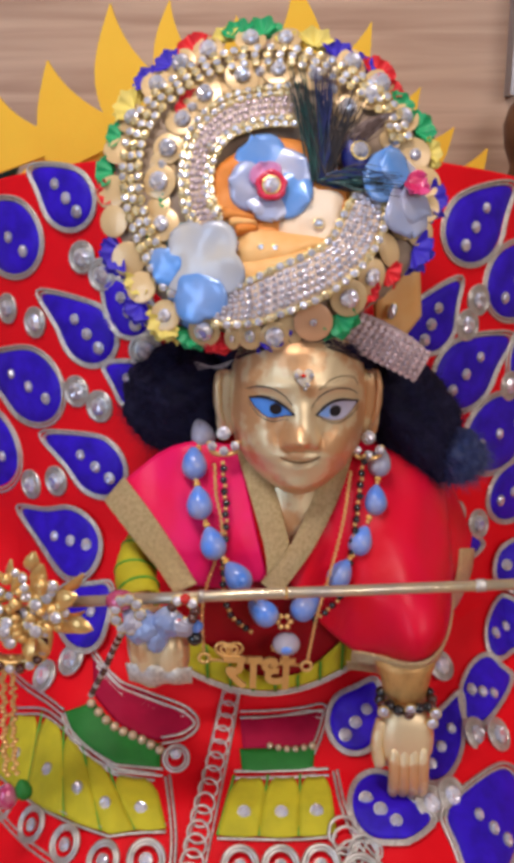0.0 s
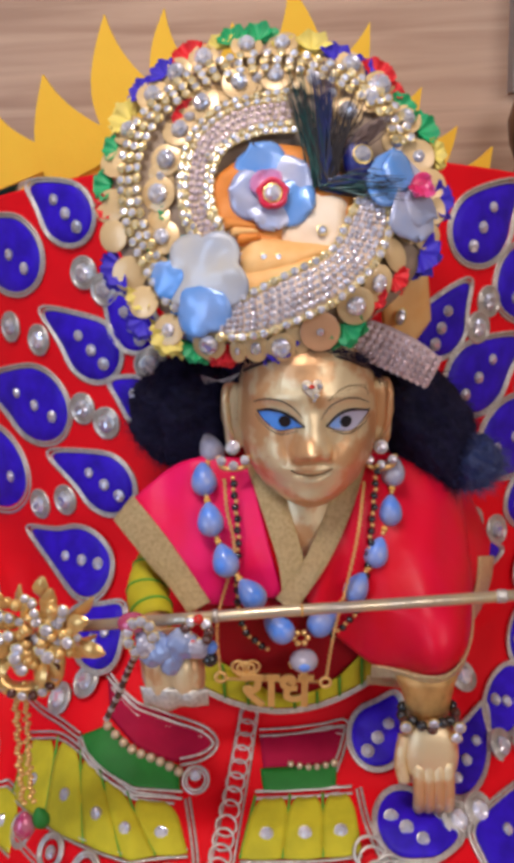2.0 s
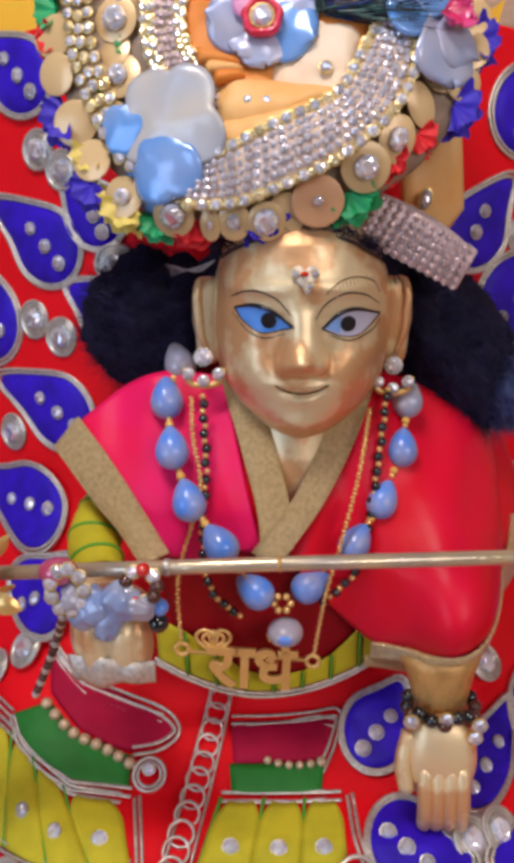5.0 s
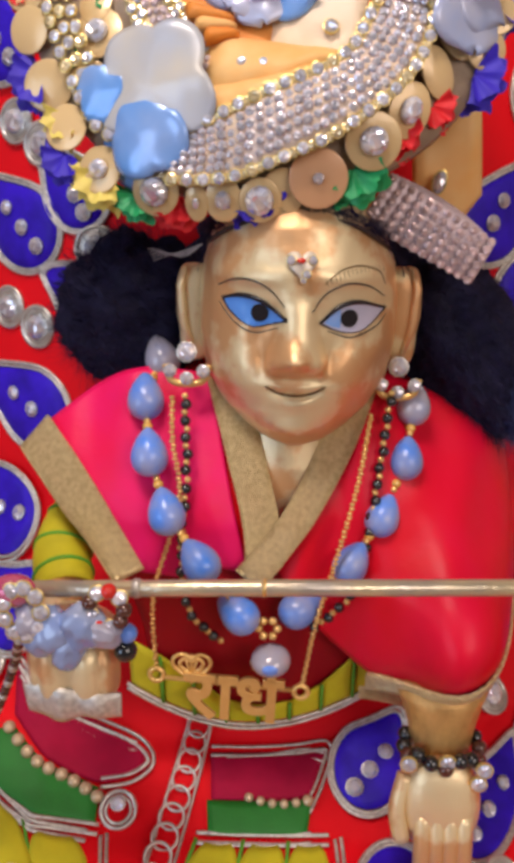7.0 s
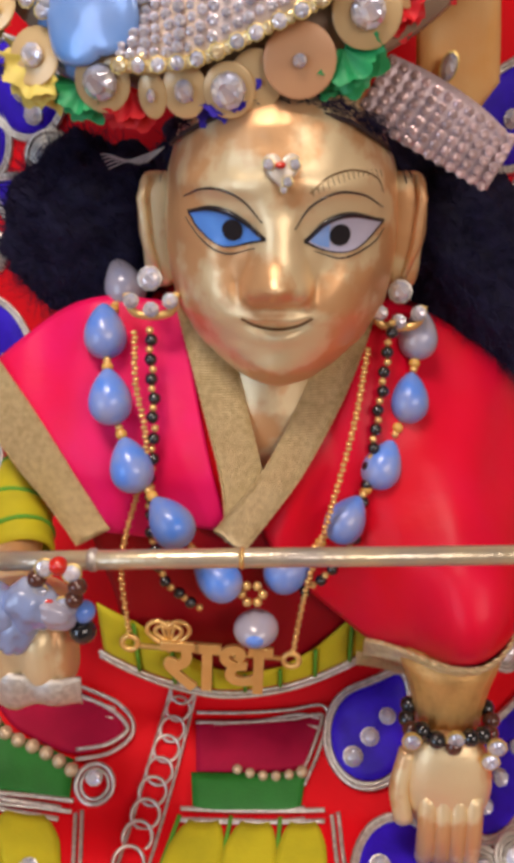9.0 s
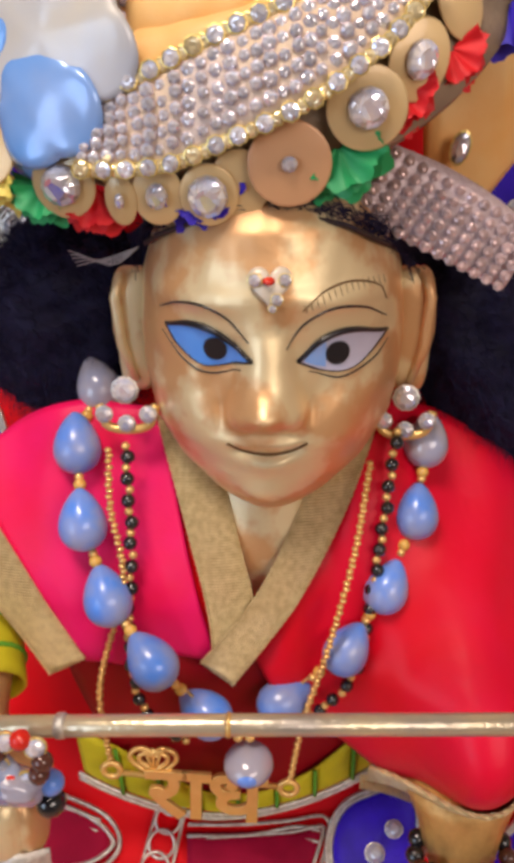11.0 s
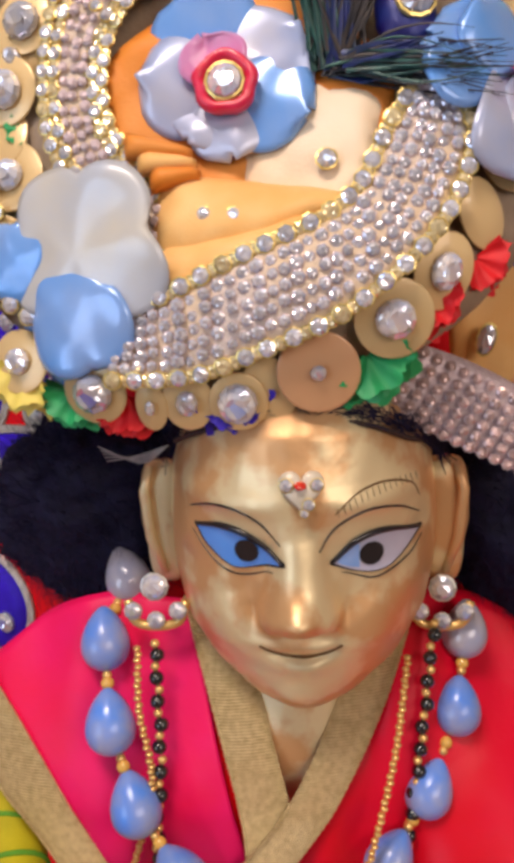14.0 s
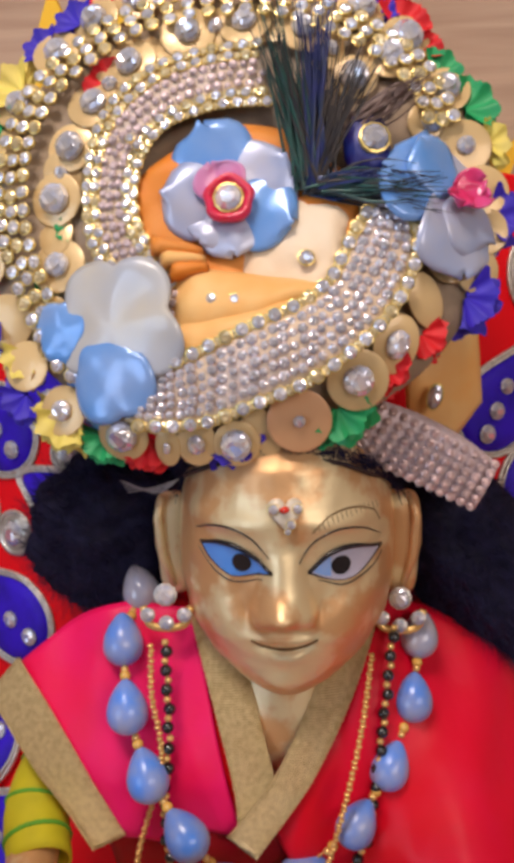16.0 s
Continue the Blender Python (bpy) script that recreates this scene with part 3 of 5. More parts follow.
for top, low, px, pz, mat in EYES:
    grow = lambda pts, s: [(sum(q[0] for q in pts) / 4 + (x - sum(q[0] for q in pts) / 4) * s, z) for x, z in pts]
    lens_shape([(x, z + 0.25) for x, z in grow(top, 1.06)], [(x, z - 0.25) for x, z in grow(low, 1.06)], 0.12, 3)
    lens_shape(top, low, 0.3, mat)
    ring = [(px + 1.72 * math.cos(2 * math.pi * k / 28), pz + 1.72 * math.sin(2 * math.pi * k / 28)) for k in range(28)]
    bm.faces.new([bm.verts.new((x, face_y(x, z) - 0.5, z)) for x, z in ring]).material_index = 3
    line_on_face(top, 0.5, 3, 0.2)
line_on_face([(-3.2, 244.6), (0, 246.1), (3.4, 246.3), (7.0, 244.8), (10.2, 241.4)], 0.22, 3)
line_on_face([(15.4, 240.4), (17.8, 243.8), (22, 245.8), (26.4, 245.0), (29.8, 242.6)], 0.22, 3)
line_on_face([(17.6, 245.8), (20.5, 248.2), (24.5, 249.0), (28.4, 247.6), (29.8, 245.0)], 0.16, 4)
line_on_face([(-3.0, 241.2), (0.5, 237.6), (4.5, 236.0), (9, 237.3)], 0.16, 3)
line_on_face([(18.5, 236.6), (23, 235.3), (28, 236.9), (30.2, 239.0)], 0.16, 3)
line_on_face([(6.6, 225.6), (9.3, 224.2), (12.5, 223.7), (15.7, 224.2), (18.4, 225.6)], 0.42, 4, 0.05)
for k in range(15):
    bx = 17.9 + k * 0.8
    bz = 246.2 + 2.9 * math.sin(math.pi * (0.06 + 0.62 * k / 14))
    line_on_face([(bx, bz), (bx + 0.15, bz - 0.6), (bx + 0.35, bz - 1.3)], 0.07, 4)
# blue reflection painted on the inner part of the paler eye
lens_shape([(17.9, 238.5), (19.3, 240.0), (20.9, 240.9)], [(17.9, 238.2), (19.4, 237.5), (20.9, 237.1)], 0.36, 5)
# dark brass for the mouth line, one brow line and the brow hatching
DARKBRASS = material("dark_brass", (0.16, 0.08, 0.03), 0.5, 0.6)
statue = new("statue", mesh_of("statue", bm, [BRASS, ENAMEL_REFLECTION, ENAMEL_WHITE, INK, DARKBRASS, ENAMEL_REFLECTION_MID]))
tagged(statue, "polished brass statue with pale painted eyes, blue reflection in their colour", "statue")

# ---------------------------------------------------------------- black wig
wig = thing("wig", "fluffy black hair wig round the statue's head", "wig", (12, 285, 215))
rng = random.Random(7)


def lock(centre, radii, lean, label, mat, strands, name="side_lock", reach=8.0):
    """A fluffed lock: an uneven core and fine curling hairs that leave its surface."""
    turn = Matrix.Rotation(radians(lean), 3, "Y")
    fluff = lambda p, d: turn @ (p * (0.92 + 0.16 * noise.noise(d * 2.3) + 0.10 * noise.noise(d * 6) + 0.06 * noise.noise(d * 17)))
    bm = bmesh.new()
    ball(bm, centre, radii, 56, 40, 0, fluff)
    core = part(name, bm, mat, wig, label)
    bm = bmesh.new()
    for _ in range(strands):
        d = Vector((rng.gauss(0, 1), -abs(rng.gauss(0, 1)), rng.gauss(0, 1))).normalized()
        p = Vector(centre) + fluff(Vector((d.x * radii[0], d.y * radii[1], d.z * radii[2])) * 0.97, d)
        way = (turn @ d + 0.8 * Vector((rng.gauss(0, 1), rng.gauss(0, 1), rng.gauss(0, 1)))).normalized()
        bend = Vector((rng.gauss(0, 1), rng.gauss(0, 1), rng.gauss(0, 1) - 0.5)) * 1.2
        far = rng.uniform(1.2, reach) * rng.uniform(0.4, 1.0)
        w = Vector((0.06, 0.02, 0.06))
        pts = [p + way * far * f + bend * f * f for f in (0, 0.35, 0.7, 1)]
        sheet(bm, [[q - w * (1.1 - f), q + w * (1.1 - f)] for q, f in zip(pts, (0, 0.35, 0.7, 1))])
    tagged(part("stray_hair", bm, mat, core), kind="stuff")


lock((-25, 285, 235), (20, 14, 18.5), 0, "", HAIR, 7000)
lock((50, 287, 229), (15, 14, 27), -36, "", HAIR, 7000)
# end of the lock, with blue light on it put into its colour
lock((66, 283, 216), (9.5, 8, 9.5), 0, "hair tuft with blue light in its colour", material("blue_lit_hair", (0.012, 0.022, 0.11), 0.45, 0, (0.03, 0.06, 0.20), 500, 0.7), 3000, "side_tuft", 6.0)
lock((12.5, 284, 245), (27, 15, 20), 0, "", HAIR, 200, "back_hair")
bm = bmesh.new()
tube(bm, curve_points([(-6, 262, 252.5), (-2, 257, 255), (5, 252.5, 257.5), (14, 251.5, 258.3), (23, 253.6, 256.4), (28, 258, 253.6), (31, 264, 251.5)], 40), 0.42, 8)
part("hairline_cord", bm, material("brown_cord", (0.04, 0.02, 0.02), 0.6, 0, None, 900, 0.6, 0.6, 2500), wig, "brown twisted cord")
bm = bmesh.new()
arc = curve_points([(-9.5, 267, 246), (-6, 262, 252), (-2, 257, 255), (5, 252.5, 257.5), (14, 251.5, 258.3), (23, 253.6, 256.4), (28, 258, 253.6), (32, 264, 250), (34.5, 267.5, 245)], 200)
for _ in range(700):
    k = rng.randrange(4, 196)
    run = (arc[k + 3] - arc[k - 3]).normalized() * rng.choice((-1, 1))
    way = (run + Vector((rng.gauss(0, 0.3), rng.gauss(0.1, 0.3), rng.gauss(0.35, 0.25)))).normalized() * rng.uniform(1.6, 3.6)
    p = arc[k] + Vector((0, rng.uniform(-0.5, 0.6), rng.uniform(0.2, 2.4)))
    w = Vector((0.05, 0.02, 0.06))
    pts = [p, p + way * 0.5 + Vector((0, -0.25, 0.3)), p + way]
    sheet(bm, [[q - w, q + w] for q in pts])
tagged(part("hairline", bm, HAIR, wig, "short dark hair along the forehead"), kind="stuff")
bm = bmesh.new()
for k in range(5):
    tube(bm, curve_points([(-7, 261.5, 252), (-11, 262 - k * 0.2, 250.5 - 0.3 * k), (-15 - 0.5 * k, 264, 249.2 + 0.35 * k), (-18 - k * 0.3, 267, 248 + 0.6 * k)], 8), 0.11, 4)
tagged(part("pale_thread", bm, material("pale_thread", (0.34, 0.32, 0.34), 0.5), wig, "loose pale thread"), kind="stuff")

# ---------------------------------------------------------------- silk jacket with gold braid


def chest_y(x, z):
    d = min(1.0, abs(x + 4) / 68.0)
    lean = 13 * max(0.0, (z - 194) / 28) ** 1.3 + 7 * max(0.0, (180 - z) / 30) + 0.10 * max(0.0, x)
    return 289 - 34 * (1 - d * d) ** 0.5 + lean


def sleeve_y(x, z):
    return chest_y(x, z) - 33 * math.exp(-((x - 52) / 18) ** 2 - ((z - 168) / 22) ** 2)


jacket = thing("jacket", "pink-red silk wrap jacket with wide gold braid edges", "jacket", (9, 275, 150))
part("chest_panel", between([(-24, 186), (-22, 175), (-20, 165), (-19, 146)], [(34, 186), (38, 175), (38, 165), (32, 145)], chest_y, 0.0, 30, 24, 0.0, 1.0), SHADEDRED, jacket, thick=0.8)
part("neck_lining", between([(-14, 224), (-8, 205), (-4, 190), (0, 182)], [(-2, 222), (2, 207), (6, 193), (8, 182)], chest_y, -1.0, 20, 8), RED, jacket, thick=0.6)
part("left_front", between([(-47, 206), (-40, 214), (-24, 224), (-6, 224)], [(-21, 183), (-12, 182), (-4, 184), (3, 184)], chest_y, 0.8, 50, 40, 1.4, 2.7), COOLLITPINK, jacket, thick=0.9)
part("right_front", between([(26, 226), (45, 217.5), (64, 205.5), (74.5, 184)], [(8, 186), (18, 170), (34, 157), (68, 162)], sleeve_y, 1.0, 50, 40, 2.0, 3.2, 4), PINK, jacket, thick=0.9)
part("braid_collar", between([(-7, 225), (-1, 207), (2.5, 194), (3, 182)], [(2.0, 224), (6, 209), (9.8, 195), (10.5, 185)], chest_y, 2.6, 30, 8, 0.4), TRIM, jacket, "gold braid", thick=0.8)
part("braid_collar", between([(31, 223), (25, 209), (16.5, 194.5), (6, 180)], [(22.5, 223), (17.5, 209.5), (9.8, 196), (1, 185)], chest_y, 3.8, 30, 8, 0.4), TRIM, jacket, "gold braid", thick=0.8)
part("braid_cuff", between([(-48, 207), (-41, 200), (-32, 190), (-25.5, 180)], [(-42, 214), (-34, 206), (-26, 196), (-19, 184)], chest_y, 2.8, 24, 8, 0.3), TRIM, jacket, "gold braid", thick=0.8)
part("braid_hem", between([(74.5, 181), (72.5, 170), (63.5, 159.5), (30, 153)], [(68.5, 183), (66, 173.5), (57.5, 165.5), (30, 158.5)], sleeve_y, 4.2, 30, 6, 0.3), TRIM, jacket, "gold braid", thick=0.8)
for curve_xz, field, lift in (([(-7, 225), (-1, 207), (2.5, 194), (3, 182)], chest_y, 3.0), ([(2.0, 224), (6, 209), (9.8, 195), (10.5, 185)], chest_y, 3.0), ([(31, 223), (25, 209), (16.5, 194.5), (6, 180)], chest_y, 4.2),
                              ([(22.5, 223), (17.5, 209.5), (9.8, 196), (1, 185)], chest_y, 4.2), ([(-48, 207), (-41, 200), (-32, 190), (-25.5, 180)], chest_y, 3.2), ([(-42, 214), (-34, 206), (-26, 196), (-19, 184)], chest_y, 3.2)):
    bm = bmesh.new()
    pts = curve_points([(x, z, 0) for x, z in curve_xz], 90)
    tube(bm, [(q.x, field(q.x, q.y) - lift, q.y) for q in pts], [0.20 + 0.12 * (i % 2) for i in range(91)], 6)
    part("picot_edge", bm, TRIM, jacket, "glinting gold picot edge")
bm = bmesh.new()
for k in range(70):
    f = k / 69
    q = curve_points([(66, 161, 0), (54, 157, 0), (40, 154, 0), (29, 152.5, 0)], 69)[k]
    y = sleeve_y(q.x, q.y) - 3.2
    tube(bm, [(q.x, y, q.y), (q.x + 0.6 * noise.noise(Vector((k, 1, 0))), y - 0.4, q.y - 3.0 - noise.noise(Vector((k, 5, 0))))], 0.22, 4)
tagged(part("fringe", bm, TRIM, jacket, "fine gold fringe"), kind="stuff")
GOLDCLOTH = material("gold_tissue", (0.74, 0.44, 0.16), 0.45, 0.4, (0.52, 0.28, 0.09), 300, 0.7, 0.4, 1500)
# lime sleeve with green piping, and the gathered gold under-sleeve of the lowered arm
bm = bmesh.new()
tube(bm, curve_points([(-22, 281, 198), (-35, 274, 191), (-39, 263, 184), (-36, 252, 178)], 16), [6.2] * 12 + [6.2, 6.2, 6.1, 6.0, 6.0], 24, caps=False)
part("sleeve", bm, LIME, jacket, "lime felt sleeve", thick=0.6)
for k in (5, 8, 11, 14):
    spot = curve_points([(-22, 281, 198), (-35, 274, 191), (-39, 263, 184), (-36, 252, 178)], 16)
    along_arm = (spot[k + 1] - spot[k - 1]).normalized()
    across = along_arm.cross(Vector((0, 0, 1))).normalized()
    third = along_arm.cross(across)
    bm = bmesh.new()
    tube(bm, [spot[k] + 6.4 * (math.cos(q * 0.2618) * across + math.sin(q * 0.2618) * third) for q in range(24)], 0.5, 6, True)
    part("green_piping", bm, LIMELINE, jacket, "green thread piping")
bm = bmesh.new()
rows = []
for z, r in ((168, 6.0), (162, 8.2), (157.5, 9.4), (155.5, 8.6), (152.5, 7.4), (149, 6.5), (144, 5.9)):
    rows.append([(46.5 + (r + 0.5 * (k % 2)) * math.cos(2 * math.pi * k / 36), 252.5 + 0.3 * max(0, z - 150) + 0.9 * max(0, z - 157.5) + (r * 0.85 + 0.5 * (k % 2)) * math.sin(2 * math.pi * k / 36), z) for k in range(36)])
sheet(bm, rows, True)
part("sleeve", bm, GOLDCLOTH, jacket, "gathered gold under-sleeve", thick=0.5)
# bodice hem of lime petals under the chest
belt_high = lambda x: 5.0 + 8.5 * smooth(5, 24, abs(x - 8))
for k in range(8):
    x0, x1 = -24 + k * 7.4, -24 + (k + 1) * 7.4
    sag = lambda x: 141.0 + 0.011 * (x - 6) ** 2
    part("petal", between([(x0, sag(x0) + belt_high(x0) * f) for f in (1, 0.4, 0)], [(x1, sag(x1) + belt_high(x1) * f) for f in (1, 0.4, 0)], chest_y, 1.6, 10, 6, 0.8), LIME, jacket, "lime felt petal", thick=0.4)
bm = bmesh.new()
for off in (0, 1.3):
    tube(bm, [(x, chest_y(x, 141 + 0.011 * (x - 6) ** 2 - off) - 2.2, 140.5 - off + 0.011 * (x - 6) ** 2) for x in range(-25, 37, 2)], 0.5, 6)
part("silver_cord", bm, SILVER, jacket, "silver cord")

for k in range(1, 8):
    x = -24 + k * 7.4
    foot = 141.0 + 0.011 * (x - 6) ** 2
    bm = bmesh.new()
    tube(bm, [(x, chest_y(x, foot + q) - 2.6, foot + q) for q in (0, belt_high(x) * 0.3, belt_high(x) * 0.6, belt_high(x))], 0.4, 6)
    part("green_piping", bm, LIMELINE, jacket, "green thread piping")

# ---------------------------------------------------------------- flute
flute = thing("flute", "slender brass flute held across the chest", "flute", (0, 227, 192))
bm = bmesh.new()
tube(bm, [(-62, 227, 190), (0, 227, 192.7), (96, 227, 196.5)], 1.55, 20)
part("tube", bm, material("worn_brass", (0.80, 0.66, 0.42), 0.3, 0.65, (0.42, 0.40, 0.42), 90, 0.7, 0.4, 900), flute)

# ---------------------------------------------------------------- turban crown; u to the side, v up the tilted face, w out of it
TILTED = Matrix(((1, 0, 0), (0, 0.317, -0.948), (0, 0.948, 0.317))).to_4x4()
crown = thing("turban_crown", "saffron turban crown with rhinestone bands, sequins and feather trim", "crown", (10, 254, 292), TILTED)


def dome(u, v, lift=0.0):
    """The crown's face: nearly flat, sunk round the flower and swelling over the brow."""
    swell = 6 * math.exp(-((u - 8) / 18) ** 2 - ((v + 17) / 12) ** 2) - 3 * math.exp(-((u + 3) / 14) ** 2 - ((v - 4) / 14) ** 2)
    return Vector((u, v, -5 - 0.0012 * (u * u + (v - 15) ** 2) + swell + lift))


def dome_normal(u, v):
    return Vector((0.006 * u, 0.006 * (v - 15), 1)).normalized()


def on_crown(name, data, u, v, lift, size, spin=0.0, tip=(0, 0), parent=None, label=""):
    """A piece on the crown's face, tipped by some degrees to the side and up."""
    n = dome_normal(u, v) + Vector((math.tan(radians(tip[0])), math.tan(radians(tip[1])), 0))
    return piece(name, data, parent or crown, at_pose(dome(u, v, lift), n, (0, 1, 0), size, spin), label)


def crown_sheet(edge_a, edge_b, lift, n=24, m=8, puff=0.0, ripple=0.0, seed=0.0):
    bm = bmesh.new()
    ca, cb = curve_points([(u, v, 0) for u, v in edge_a], n), curve_points([(u, v, 0) for u, v in edge_b], n)
    rows = []
    for i, (a, b) in enumerate(zip(ca, cb)):
        row = []
        for k in range(m + 1):
            q = a.lerp(b, k / m)
            up = lift + puff * (4 * k / m * (1 - k / m)) ** 0.5 * (min(1, 5 * min(i, n - i) / n + 0.1)) ** 0.5
            row.append(dome(q.x, q.y, up + ripple * noise.noise(Vector((q.x * 0.25, q.y * 0.25, seed)))))
        rows.append(row)
    sheet(bm, rows)
    return bm


def spaced(points, pitch):
    """Points at an even pitch along a smooth curve."""
    c = curve_points(points, 200)
    out, run = [c[0]], 0.0
    for a, b in zip(c, c[1:]):
        run += (b - a).length
        if run >= pitch:
            out.append(b)
            run = 0.0
    return out


# stiffened backing
bm = bmesh.new()
rows = []
for f, back in ((0.02, 0), (0.3, 0), (0.6, 0), (0.85, 0), (1.0, -1), (1.0, -4)):
    rows.append([dome(-5.5 + 46.2 * f * math.cos(2 * math.pi * k / 64), 12.1 + 42.5 * f * math.sin(2 * math.pi * k / 64), -2.0 + back) for k in range(64)])
made = sheet(bm, rows, True)
bm.faces.new(made[0])
bm.faces.new(made[-1])
part("backing", bm, material("tan_felt", (0.40, 0.29, 0.20), 0.6, 0.1, (0.28, 0.20, 0.15), 150, 0.8, 0.4, 1500), crown, "tan felt backing", local=True)
bm = bmesh.new()
ball(bm, (0, -6, -26), (23, 18, 18), 40, 24)
part("cap", bm, DEEPORANGE, crown, "orange satin cap behind the face", local=True)

# satin folds in the middle
part("satin_fold", crown_sheet([(-23.0, 16.0), (-10.7, 24.4), (3.8, 24.6), (16.3, 14.6)], [(-21.3, -6.2), (-8.8, -10.3), (5.9, -6.1), (16.3, 2.4)], 0.6, 24, 16, 1.4, 1.0), DEEPORANGE, crown, "deep orange satin", local=True, thick=0.6)
part("satin_fold", crown_sheet([(-6.0, 10.8), (3.7, 12.7), (10.1, 12.2), (15.3, 9.7)], [(-3.8, -3.2), (1.6, -4.6), (8.0, -6.3), (13.2, -4.2)], 0.3, 24, 14, 3.2, 0.6, 2), CREAM, crown, "cream satin fold", local=True, thick=0.6)
part("satin_fold", crown_sheet([(-15.4, 0.2), (-7.1, -0.2), (1.5, -1.9), (12.1, -4.7)], [(-16.0, -12.5), (-8.7, -11.5), (-1.4, -10.0), (11.1, -5.8)], 0.5, 24, 14, 4.2, 0.5, 4), ORANGE, crown, "saffron satin fold", local=True, thick=0.6)
part("satin_fold", crown_sheet([(-16.1, -9.2), (-8.9, -8.6), (-0.4, -7.6), (10.0, -5.2)], [(-20.9, -19.1), (-12.8, -16.9), (-2.4, -12.9), (10.0, -6.4)], 0.3, 24, 12, 3.4, 0.4, 6), ORANGE, crown, "saffron satin fold", local=True, thick=0.6)
for k in range(3):
    p, q = (-10.6 + 0.5 * k, 2.4 - 1.4 * k), (-19.4 + 1.7 * k, 3.4 - 2.4 * k)
    part("satin_pleat", crown_sheet([(p[0], p[1] + 0.6), ((p[0] + q[0]) / 2, (p[1] + q[1]) / 2 + 1.3), (q[0], q[1] + 1.9)], [(p[0], p[1] - 0.6), ((p[0] + q[0]) / 2, (p[1] + q[1]) / 2 - 1.1), (q[0], q[1] - 1.7)], 3.4, 10, 6, 1.9),
         ORANGE if k % 2 else DEEPORANGE, crown, "orange satin pleat", local=True, thick=0.4)

# bands of lilac bead mesh edged with rhinestone chain
UP_OUT = [(-14.5, -12.9), (-22.4, -6.6), (-29.4, 2.6), (-31.2, 14.8), (-28.9, 27.2), (-21.9, 35.3), (-12.9, 39.0), (-0.9, 40.4)]
UP_IN = [(-13.8, -2.7), (-19.1, 2.3), (-22.6, 9.4), (-22.1, 18.5), (-17.7, 25.4), (-9.8, 28.5), (-4.6, 29.2), (0.8, 29.1)]
LOW_OUT = [(-21.4, -27.8), (-10.7, -27.7), (-0.1, -24.4), (9.1, -20.8), (18.4, -13.2), (24.4, -4.0), (26.1, 4.8), (22.8, 9.9)]
LOW_IN = [(-20.8, -19.3), (-13.5, -16.8), (-3.7, -12.6), (5.6, -8.6), (11.2, -3.9), (14.6, 3.1), (16.6, 6.6), (19.0, 9.6)]
OUTER = [(-31.2, -19.5), (-37.2, -15.8), (-43.9, -2.7), (-47.3, 7.8), (-48.3, 18.6), (-46.5, 28.4), (-41.8, 37.1), (-33.5, 44.5), (-25.2, 49.6), (-11.9, 52.7), (1.6, 52.4),
    (13.3, 48.2), (23.2, 42.2), (30.4, 34.3), (33.7, 25.4)]


def bead_band(outer, inner, rows, label, lift, beads, pitch, size, chains):
    band = part("bead_band", crown_sheet(outer, inner, lift, 60, 6, 0.6), MESHCLOTH, crown, label, local=True, thick=0.8)
    a, b = curve_points([(u, v, 0) for u, v in outer], 120), curve_points([(u, v, 0) for u, v in inner], 120)
    for r in range(rows):
        f = 0.11 + 0.78 * (r + 0.5) / rows if len(chains) == 2 else 0.24 + 0.52 * (r + 0.5) / rows
        for i, q in enumerate(spaced([p.lerp(c, f) for p, c in zip(a, b)][::10], 1.65)):
            on_crown("mesh_bead", beads, q.x + 0.14 * math.sin(i * 5.1 + r), q.y + 0.14 * math.cos(i * 3.7 + 2 * r), lift + 0.8 + 0.3 * math.sin(i * 2.9) + 0.5 * math.sin(math.pi * f), 0.84 + 0.12 * ((i * 7 + r * 3) % 3 - 1), 31 * i, parent=band)
    for f in chains:
        for i, q in enumerate(spaced([p.lerp(c, f) for p, c in zip(a, b)][::10], pitch / 2)):
            if i % 2:
                on_crown("setting", WARM, q.x, q.y, lift + 0.9, size * 0.75, 23 * i, parent=band)
            else:
                on_crown("rhinestone", WARM if i % 5 == 0 else STONE, q.x, q.y, lift + 1.3, size, 23 * i, (5 * math.sin(i * 2.1), 5 * math.cos(i * 1.7)), parent=band)


LILACSTONE = stone_mesh("rhinestone", [CRYSTAL, LILAC], 6, 0.6)
bead_band(UP_OUT, UP_IN, 3, "lilac bead mesh edged with gold rhinestone chain", 1.2, MESHBEAD, 2.5, 1.05, (0, 0.17, 0.83, 1))
bead_band(LOW_OUT, LOW_IN, 5, "lilac crystal mesh edged with gold rhinestone chain", 2.6, LILACSTONE, 2.9, 1.25, (0, 1))
for row in range(3):
    for i, q in enumerate(spaced([(u * (1 - 0.052 * row) - 0.3 * row, 15 + (v - 15) * (1 - 0.058 * row), 0) for u, v in OUTER], 2.9)):
        on_crown("rhinestone", STONE if i % 3 else WARM, q.x, q.y, 0.8, 1.28, 29 * i, (6 * math.sin(i * 1.3), 6 * math.cos(i * 2.3)))

# sequins with stones
bm = bmesh.new()
ring = lambda r, z: [(r * math.cos(2 * math.pi * k / 28), r * math.sin(2 * math.pi * k / 28), z) for k in range(28)]
made = sheet(bm, [ring(0.93, -0.05), ring(1, -0.02), ring(1, 0.03), ring(0.94, 0.07), ring(0.12, 0.09)], True)
bm.faces.new(made[-1])
bm.faces.new(made[0])
